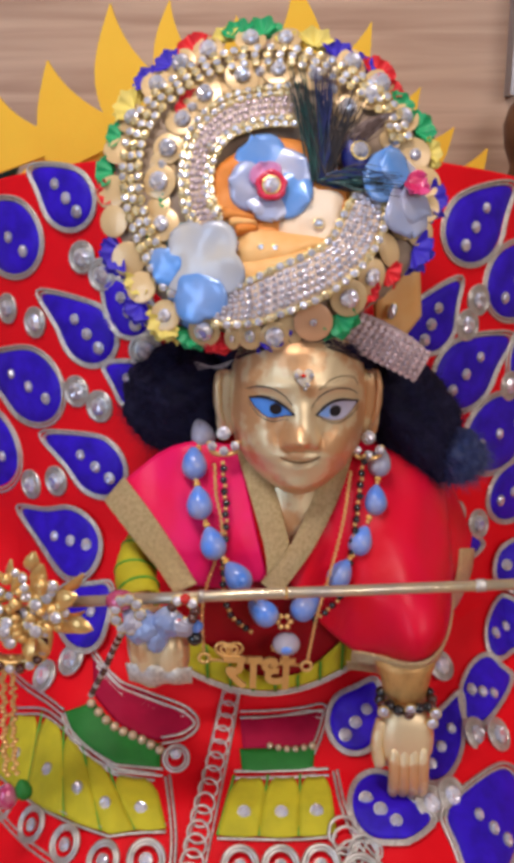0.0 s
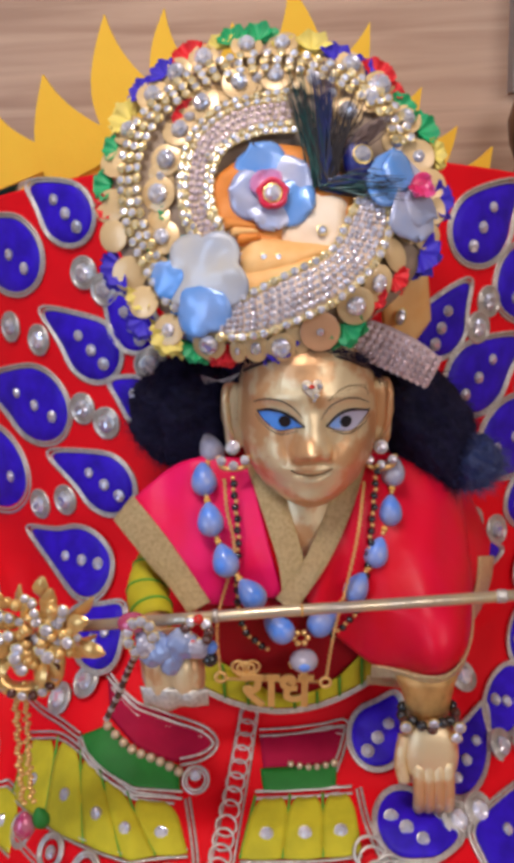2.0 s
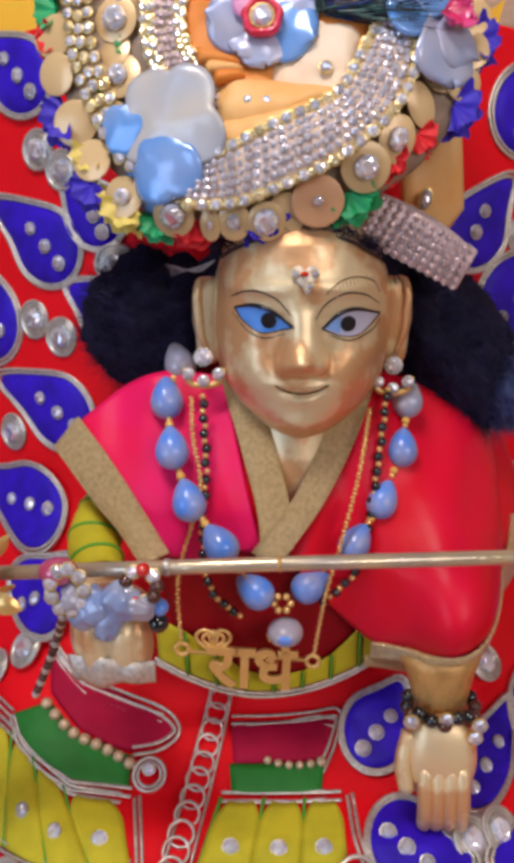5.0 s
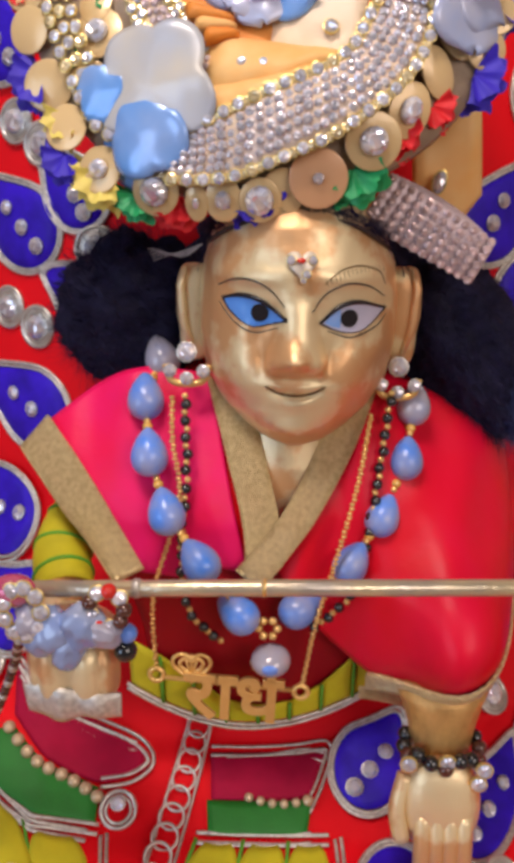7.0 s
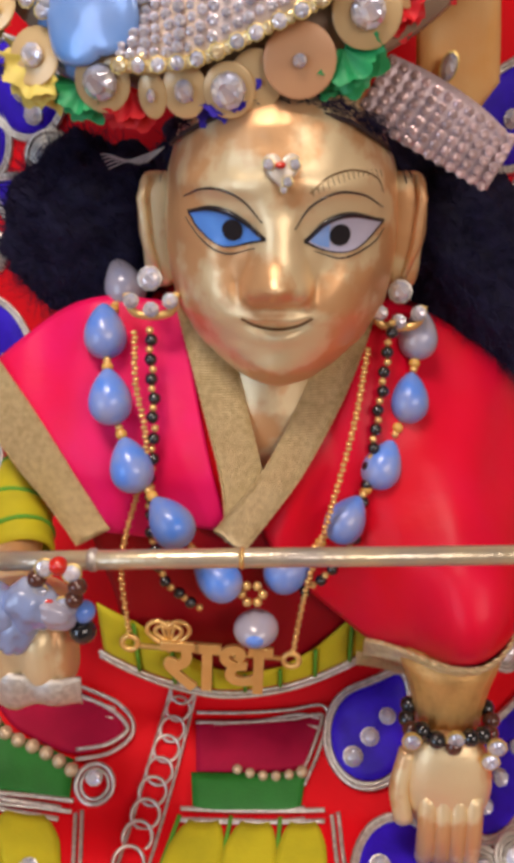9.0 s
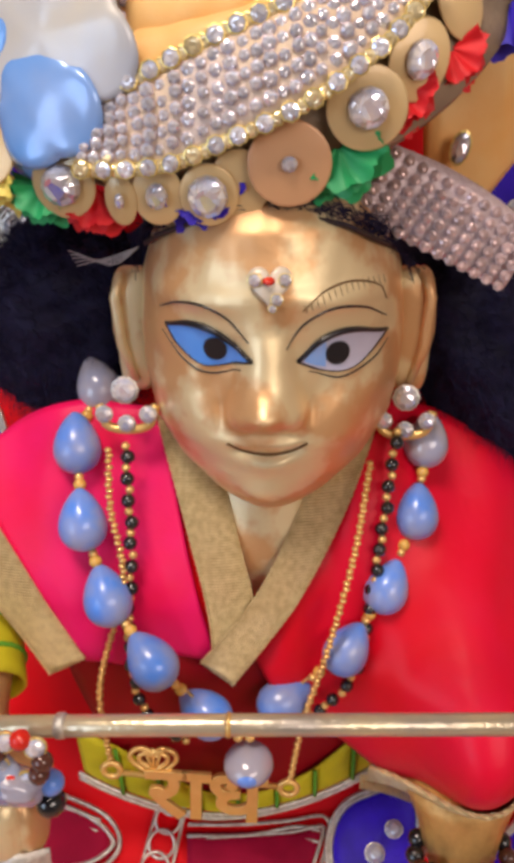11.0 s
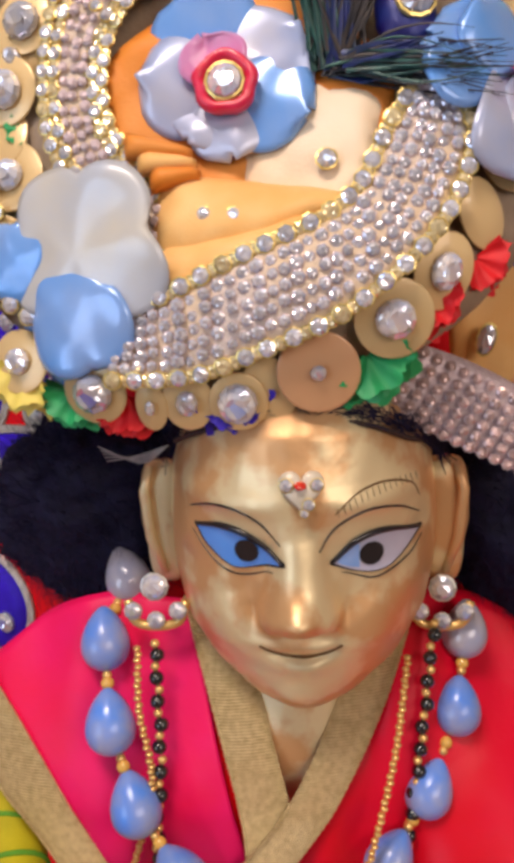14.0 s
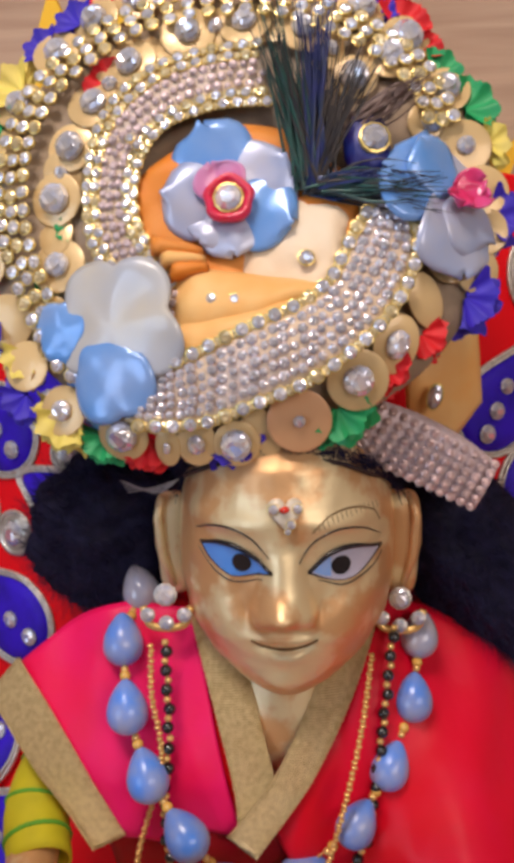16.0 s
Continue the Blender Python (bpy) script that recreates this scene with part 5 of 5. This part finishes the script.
part("heart_rib", bm, GOLD, word)

for sx, sy, sz, flip in ((-10.2, 260.5, 228.9, 1), (34.3, 267.5, 225.4, -1)):
    ear = thing("earring", "gold earring with a round stone over a stone-set crescent", "earring", (sx, sy, sz), group="earrings")
    put("gem", SILVERGEM, ear, (sx, sy - 1.0, sz + 1.2), (0, -1, 0.2), size=2.05)
    bm = bmesh.new()
    tube(bm, curve_points([(sx - 4.6, sy, sz - 1.6), (sx - 3.4, sy - 0.6, sz - 4.8), (sx, sy - 0.8, sz - 5.6), (sx + 3.4, sy - 0.6, sz - 4.8), (sx + 4.6, sy, sz - 1.6)], 24), 0.75, 10)
    part("crescent", bm, GOLD, ear)
    for k in (-1, 0, 1):
        put("gem", SILVERGEM, ear, (sx + 3.5 * k, sy - 1.4, sz - 4.3 + 1.6 * abs(k)), (0, -1, 0.1), size=1.35)

for k in range(6):
    x, z = 3.6 + k * 2.7, 130.6 - 0.7 * math.sin(math.pi * k / 5)
    put("gold_bead", ROUND["pearl"], dress, (x, dress_y(x, z) - 2.2, z), size=1.15 + 0.25 * (k == 5))
mark = thing("forehead_jewel", "tiny white stone forehead ornament with a red centre", "ornament", (13.3, 246, 250))
bm = bmesh.new()
hx = lambda a, f: (13.2 + f * 0.19 * 16 * math.sin(a) ** 3, 249.6 + f * 0.19 * (13 * math.cos(a) - 5 * math.cos(2 * a) - 2 * math.cos(3 * a) - math.cos(4 * a)))
rows = [[(x, face_y(x, z) - up, z) for x, z in (hx(2 * math.pi * k / 30, f) for k in range(30))] for f, up in ((1.0, 0.0), (1.0, 0.7), (0.8, 1.0), (0.05, 1.0))]
made = sheet(bm, rows, True)
bm.faces.new(made[-1])
part("plate", bm, material("ivory_plate", (0.75, 0.66, 0.55), 0.3, 0.1), mark)
for x, z, s in ((11.2, 250.3, 0.95), (15.3, 250.3, 0.9), (14.2, 247.8, 0.85), (13.6, 246.6, 0.6)):
    put("gem", BIGSTONE, mark, (x, face_y(x, z) - 1.2, z), (0, -1, 0.1), size=s)
put("gem", ROUND["ruby"], mark, (13.1, face_y(13.1, 250) - 1.0, 250.2), size=(0.9, 0.6, 1.2), label="red stone")

# bracelet on the flute hand, and the beads on the lowered wrist
ROUND["bluestone"] = base_ball.copy()
ROUND["bluestone"].materials[0] = material("blue_grey_opal", (0.20, 0.30, 0.62), 0.18, 0, (0.42, 0.44, 0.52), 220, 0.9, coat=0.8)
brace = thing("bracelet", "bracelet of clear, rose and opal stones on the flute hand", "bracelet", (-28, 225, 186), group="bracelets")
bm = bmesh.new()
ball(bm, (0, 0, 0), 1, 22, 16, 0, lambda p, d: p * (1 + 0.28 * noise.noise(d * 1.7) + 0.10 * noise.noise(d * 5)))
CHUNK = mesh_of("gem", bm, ROUND["bluestone"].materials[0])
GREYCHUNK = CHUNK.copy()
GREYCHUNK.materials[0] = OPAL
for place, size, spin, data in (((-31.0, 223.4, 184.6), (5.2, 4.4, 3.6), 20, CHUNK), ((-25.2, 222.9, 186.2), (4.6, 4.4, 3.4), 140, CHUNK), ((-27.6, 223.2, 181.6), (5.0, 3.0, 3.0), 250, CHUNK), ((-21.6, 222.6, 185.6), (2.8, 4.2, 2.6), 70, GREYCHUNK), ((-34.4, 222.6, 186.4), (2.6, 3.8, 2.6), 200, GREYCHUNK)):
    put("gem", data, brace, place, size=size, spin=spin, label="uneven blue-grey opal")
part("lace_cuff", between([(-37, 173.0), (-31, 173.6), (-25, 172.6), (-18.5, 171.6)], [(-36, 167.6), (-30, 166.2), (-25, 167.4), (-18.5, 166.6)], lambda x, z: 223.0 + 0.02 * (x + 27) ** 2 + 0.35 * math.sin(0.9 * x), 0.0, 40, 8, 0.8, 0.8), SILVER, brace, "crumpled silver lace edge", thick=0.5)
put("gem", ROUND["rose"], brace, (-37.5, 223.8, 192.4), size=(4.2, 3.0, 3.2), label="rose stone")
for i in range(9):
    a = i * 0.7
    put("gem", BIGSTONE, brace, (-35.3 + 3.4 * math.cos(a), 221.2, 189.5 + 4.6 * math.sin(a)), (0.2 * math.cos(a), -1, 0.2), size=1.5, spin=i * 20)
    put("gem", BIGSTONE if i % 2 else ROUND["ruby" if i % 4 else "brown"], brace, (-20.2 + 3.2 * math.cos(a), 222.3, 190.0 + 3.6 * math.sin(a)), (0.3, -1, 0.2), size=1.5, spin=i * 20)
put("bead", ROUND["blue"], brace, (-17.0, 224.5, 184.2), size=1.9)
put("bead", ROUND["black"], brace, (-17.4, 224.5, 180.6), size=2.2)
put("bead", ROUND["opal"], brace, (-20.5, 223.0, 184.8), size=2.1)
wrist = thing("bracelet", "dark bead bracelet with grey stones on the lowered wrist", "bracelet", (46.5, 250, 146), group="bracelets")
for i in range(16):
    a = 2 * math.pi * i / 16
    put("bead", ROUND["black" if i % 3 else "brown"], wrist, (46.5 + 8.2 * math.cos(a), 250.0 + 6.8 * math.sin(a), 145.5 + math.sin(i * 2.0)), size=1.75)
for x, z in ((38.6, 145.5), (46.8, 146.2), (54.6, 144.8), (53.6, 141.4)):
    put("gem", BIGSTONE, wrist, (x, 243.0, z), size=1.8)

# ---------------------------------------------------------------- skirt trimmings, parts of the dress


def cord(points, r=0.5, twice=True, lift=0.7, parent=None):
    """Silver cord couched on the dress along a curve of (x, z)."""
    for off in ((-0.65, 0.65) if twice else (0.0,)):
        c = curve_points([(x, z, 0) for x, z in points], 40)
        pts = []
        for i, q in enumerate(c):
            d = (c[min(i + 1, 40)] - c[max(i - 1, 0)]).normalized()
            x, z = q.x - d.y * off, q.y + d.x * off
            pts.append((x, dress_y(x, z) - lift, z))
        bm = bmesh.new()
        tube(bm, pts, r, 6)
        part("silver_cord", bm, SILVER, parent or dress)


def lobes(outer, inner, count):
    """A band of puffed lime petals between two curves, each with a stone and green thread at its side."""
    a, b = curve_points([(x, z, 0) for x, z in outer], count * 8), curve_points([(x, z, 0) for x, z in inner], count * 8)
    for k in range(count):
        o, i = a[k * 8:k * 8 + 9], b[k * 8:k * 8 + 9]
        bm = bmesh.new()
        rows = []
        for m in range(13):
            row = []
            for n in range(9):
                shape = 0.35 + 0.65 * min(1.0, (m + 0.2) / 3.5) ** 0.5
                at = 4 + (n - 4) * shape
                low, rest = min(7, int(at)), at - min(7, int(at))
                q = i[low].lerp(i[low + 1], rest).lerp(o[n], 0.06 + 0.94 * m / 12)
                up = 0.4 + 2.2 * max(0.0, math.sin(math.pi * (n * 0.92 + 0.32) / 8)) ** 0.6 * math.sin(math.pi * (0.08 + 0.84 * m / 12)) ** 0.6
                row.append((q.x, dress_y(q.x, q.y) - up, q.y))
            rows.append(row)
        sheet(bm, rows)
        pet = part("petal", bm, LIME, dress, "puffed lime felt petal", thick=0.5)
        c = i[4].lerp(o[4], 0.55)
        put("gem", SILVERGEM, pet, (c.x, dress_y(c.x, c.y) - 2.9, c.y), dress_normal(c.x, c.y), size=2.0, spin=30 * k)
        bm = bmesh.new()
        tube(bm, [(q.x, dress_y(q.x, q.y) - 0.9, q.y) for q in (i[0].lerp(o[0], f / 8) for f in range(9))], 0.45, 6)
        part("green_thread", bm, LIMELINE, dress)
    cord([(q.x, q.y) for q in a[::8]])
    cord([(q.x, q.y) for q in b[::8]])


lobes([(-92, 106.6), (-73, 109.1), (-54, 112.1), (-40, 113.7), (-28, 114.1)], [(-87, 122.1), (-72, 128.1), (-61.2, 127.1), (-50.4, 125.5), (-32.4, 123.8)], 5)
lobes([(-12.5, 112.9), (0, 112.7), (12, 112.7), (23.5, 113.3)], [(-7.6, 124.3), (3, 124.4), (13, 124.5), (22.0, 124.8)], 3)
lobes([(-112, 90.5), (-101, 93.5), (-90, 95.5)], [(-110, 103), (-100, 106.5), (-88, 108.5)], 2)
part("patch", between([(-66, 130.6), (-59, 127.1), (-46.6, 126.6), (-30.8, 125.4)], [(-55, 136.6), (-50, 135.1), (-44.8, 133.7), (-31.3, 130.3)], dress_y, 0.5, 20, 8, 1.2), GREEN, dress, "green velvet patch", thick=0.4)
part("patch", between([(-55, 138.1), (-45, 134.5), (-32, 131.1), (-21, 133.1)], [(-57, 146.6), (-45, 143.1), (-34, 140.1), (-22, 136.1)], dress_y, 0.4, 20, 8, 0.8), DARKPINK, dress, "crimson velvet patch", thick=0.4)
part("patch", between([(-5, 124.6), (3, 124.7), (11, 124.9), (17, 125.1)], [(-6, 129.3), (3, 129.4), (11, 129.6), (18, 130.1)], dress_y, 0.6, 16, 6, 1.0), GREEN, dress, "dark green velvet patch", thick=0.4)
part("patch", between([(-5, 129.4), (3, 129.5), (11, 129.7), (18, 130.2)], [(-6, 136.1), (3, 136.3), (12, 136.7), (21, 137.3)], dress_y, 0.4, 16, 8, 0.8), DARKPINK, dress, "crimson velvet patch", thick=0.4)
cord([(-66, 130.1), (-60, 126.5), (-46.6, 125.7), (-30, 124.7)])
cord([(-57, 147.1), (-50, 144.1), (-36, 140.6), (-24, 137.6), (-20, 134.6), (-24, 132.1), (-31, 131.1)])
cord([(-55, 145.1), (-47, 142.1), (-34, 138.6), (-24, 136.6)], 0.4)
cord([(-5, 124.3), (3, 124.3), (12, 124.5), (18, 124.9)], 0.5)
cord([(-6, 136.5), (4, 136.7), (14, 137.3), (21.5, 137.9), (20, 133.1), (17, 128.6)], 0.4)
cord([(-2, 134.9), (8, 135.7), (16, 136.7), (20.5, 136.3)], 0.35)
cord([(-28.5, 124.1), (-26.5, 117.1), (-25.5, 111.1), (-26, 103.1)], 0.45)
cord([(24, 125.1), (26, 118.1), (30, 112.1), (36, 107.1)], 0.45)
cord([(-95, 129.1), (-84, 129.6), (-74, 130.6), (-66, 130.6)], 0.45)
# pearls along the crimson patch
for q in spaced([(-55.5, 136.6, 0), (-50, 134.9, 0), (-44, 133.7, 0), (-37, 131.8, 0), (-31, 129.7, 0)], 3.1):
    put("pearl", ROUND["pearl"], dress, (q.x, dress_y(q.x, q.y) - 2.2, q.y), size=1.65)


def wire_ring(x, z, r, lift=0.9, turns=1):
    for k in range(turns):
        put("wire_ring", RING, dress, (x, dress_y(x, z) - lift, z), dress_normal(x, z) + Vector((0.12 * math.sin(x * 3 + k), 0, 0.12 * math.cos(z * 5))), size=r - 1.1 * k)


# the coil of silver rings down the front
for i, q in enumerate(spaced([(-8.5, 143.1, 0), (-11.4, 133.7, 0), (-14.5, 124.8, 0), (-17.5, 116.4, 0), (-20.5, 106.1, 0), (-23, 98.1, 0)], 2.7)):
    wire_ring(q.x, q.y, 2.6 + 0.06 * i, 1.4 + 0.4 * (i % 2))
cord([(-11.5, 142.1), (-15, 131.1), (-18.5, 119.1), (-24, 105.1)], 0.35, False)
cord([(-6.0, 142.1), (-8.5, 132.1), (-12.0, 120.1), (-16.5, 105.1)], 0.35, False)
wire_ring(-26, 127.7, 4.2, 1.2, 2)
put("gem", SILVERGEM, dress, (-26, dress_y(-26, 127.7) - 1.5, 129.6), dress_normal(-26, 127.7), size=1.8)
for x, z in ((-86, 102.6), (-73, 104.7), (-59.8, 106.5), (-46.5, 108.1), (-33.5, 108.7), (-5.5, 107.5), (6.6, 107.5), (18.5, 107.7), (30, 106.1)):
    wire_ring(x, z, 5.4, 1.2, 2)
    put("gem", SILVERGEM, dress, (x, dress_y(x, z) - 1.4, z), dress_normal(x, z), size=2.0, spin=x)
cord([(-95, 99.1), (-73, 100.6), (-50, 103.1), (-28, 104.1)], 0.45)
cord([(-12, 103.5), (0, 103.1), (14, 103.1), (34, 101.1)], 0.45)
rng2 = random.Random(11)
for k in range(9):
    x, z = 25 + rng2.uniform(0, 14), 109 + rng2.uniform(-4, 5)
    wire_ring(x, z, rng2.uniform(2.4, 4.6), 1.0 + 0.2 * k)

# the skirt flares almost level under the chest: its upper tier is pushed back along rays from the camera's first place,
# to keep its layout in that view
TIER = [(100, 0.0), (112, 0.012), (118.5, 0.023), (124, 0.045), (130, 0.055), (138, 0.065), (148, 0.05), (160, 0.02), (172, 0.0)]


def pushed_from_eye(p, more=0.0):
    """A place on the dress, in metres, after the upper tier is drawn back along rays from the camera's first place."""
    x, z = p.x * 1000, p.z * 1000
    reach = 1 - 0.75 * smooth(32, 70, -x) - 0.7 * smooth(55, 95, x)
    first_eye = Vector((0.0015, 0.0, 0.300))
    return first_eye + (p - first_eye) * (1 + reach * along(TIER, z) + more * smooth(100, 110, z) * smooth(175, 160, z))


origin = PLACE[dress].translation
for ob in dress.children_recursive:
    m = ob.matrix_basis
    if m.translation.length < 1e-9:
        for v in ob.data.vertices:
            v.co = pushed_from_eye(v.co + origin, 0.005 if ob == fabric else 0.0) - origin
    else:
        m.translation = pushed_from_eye(m.translation + origin) - origin
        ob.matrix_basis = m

# ---------------------------------------------------------------- flute ornament and its tassel
orn = thing("flute_ornament", "cluster of gold leaves, beads and clear stones on the flute's end", "ornament", (-66, 228, 188))
bm = bmesh.new()
tube(bm, [(-68 + 8.5 * math.cos(k * 0.314), 226.5 + 1.5 * math.sin(k * 0.9), 180 + 8.5 * math.sin(k * 0.314)) for k in range(20)], 2.3, 10, True)
part("ring", bm, GOLD, orn)
bm = bmesh.new()
rows = []
for i in range(9):
    f = i / 8
    w = 1.7 * math.sin(math.pi * (0.08 + 0.9 * f)) ** 0.8
    rows.append([(w * k, 5.5 * f, 0.8 * math.sin(math.pi * f) - 0.5 * abs(k)) for k in (-1, -0.5, 0, 0.5, 1)])
sheet(bm, rows)
LEAF = mesh_of("gold_leaf", bm, GOLD)
r3 = random.Random(5)
for k in range(84):
    a = k * 2.4
    rad = 1.5 + 12.5 * (k / 84) ** 0.6
    x, z = -64 + rad * math.cos(a) * 0.95, 191.5 + rad * math.sin(a) * 0.75
    if k % 3 == 0:
        put("gold_leaf", LEAF, orn, (x, 224.5 - r3.random() * 3, z), (r3.gauss(0, 0.5), -1, r3.gauss(0, 0.5)), (math.cos(a), 0, math.sin(a)), 1.1 + 0.5 * r3.random())
    elif k % 3 == 1:
        put("bead", ROUND["gold"], orn, (x, 223.5 - r3.random() * 3, z), size=r3.uniform(1.2, 1.9))
    else:
        put("gem", BIGSTONE, orn, (x, 222.5 - r3.random() * 3, z), (r3.gauss(0, 0.3), -1, 0.2), size=r3.uniform(1.2, 1.9))
for k in range(18):
    a = 2 * math.pi * k / 18
    put("gem" if k % 2 else "bead", BIGSTONE if k % 2 else ROUND["brown"], orn, (-68 + 8.5 * math.cos(a), 223.8, 180 + 8.5 * math.sin(a)), size=1.45, spin=k * 20)
tassel = thing("tassel", "gold chain tassel ending in crimson and green drops", "tassel", (-74, 232, 125))
for i, q in enumerate(spaced([(-72, 226, 174), (-73.5, 229, 160), (-75, 231, 146), (-75.5, 231, 131)], 1.5)):
    put("chain_link", ROUND["gold"], tassel, (q.x + 0.5 * math.sin(i * 1.9), q.y, q.z), size=(0.95, 0.7, 0.9))
    put("chain_link", ROUND["gold"], tassel, (q.x + 2.6 + 0.5 * math.sin(i * 2.6), q.y + 0.6, q.z), size=(0.85, 0.7, 0.9))
put("drop", DROP.copy(), tassel, (-75.5, 230, 125.5), (0.1, 0, 1), (0, 1, 0), 0.9, label="crimson glass drop").data.materials[0] = ROUND["rose"].materials[0]
put("drop", DROP.copy(), tassel, (-70.8, 231, 127.0), (-0.2, 0, 1), (0, 1, 0), 0.72, label="green felt drop").data.materials[0] = GREEN
strand = thing("bead_strand", "strand of dark silver beads hanging from the flute hand", "beads", (-47, 243, 150))
for i, q in enumerate(spaced([(-38.5, 228, 180), (-42.3, 236, 171), (-46.1, 240, 162), (-52, 246, 149.5)], 1.7)):
    put("bead", ROUND["brown" if i % 3 else "silver"], strand, q, size=1.05)
for x0, wide, mat in ((61.5, 3.0, SILVER), (-15.5, 1.6, SILVER), (-60.5, 3.0, GOLD), (8.0, 0.8, GOLD)):
    z0 = 192.7 + 0.0405 * x0
    bm = bmesh.new()
    tube(bm, [(x0 - wide / 2, 227, z0 - 0.02 * wide), (x0 - wide / 2 + 0.4, 227, z0 - 0.02 * wide), (x0 + wide / 2 - 0.4, 227, z0 + 0.02 * wide), (x0 + wide / 2, 227, z0 + 0.02 * wide)], [1.6, 1.85, 1.85, 1.6], 18)
    part("collar", bm, mat, flute, "worn metal collar")

# ---------------------------------------------------------------- throne posts at the edges of the view
for name, x, z, label in (("throne_post", -112, 306, "dark carved wooden throne post with a teal glass ball"), ("throne_post", 122, 341, "dark carved wooden throne post")):
    post = thing(name, label, "post", (x, 425, 88), group="throne posts")
    prof = [(88, 9), (z - 40, 9), (z - 30, 7), (z - 22, 10), (z - 12, 11), (z - 5, 9), (z, 5)]
    bm = bmesh.new()
    sheet(bm, [[(x + r * math.cos(2 * math.pi * k / 28), 425 + r * math.sin(2 * math.pi * k / 28), zz) for k in range(28)] for zz, r in prof], True)
    part("shaft", bm, DARKWOOD, post)
    if x < 0:
        bm = bmesh.new()
        ball(bm, (x - 3, 416, z + 6), 8, 24, 16)
        part("glass_ball", bm, material("teal_glass", (0.01, 0.10, 0.12), 0.1, 0.3, (0.02, 0.22, 0.2), 200, 0.7, coat=0.8), post, "dark teal glass ball")
slab("trim_strip", (117, 440, 343), (121, 451.5, 420), material("grey_metal", (0.4, 0.4, 0.43), 0.35, 0.7))
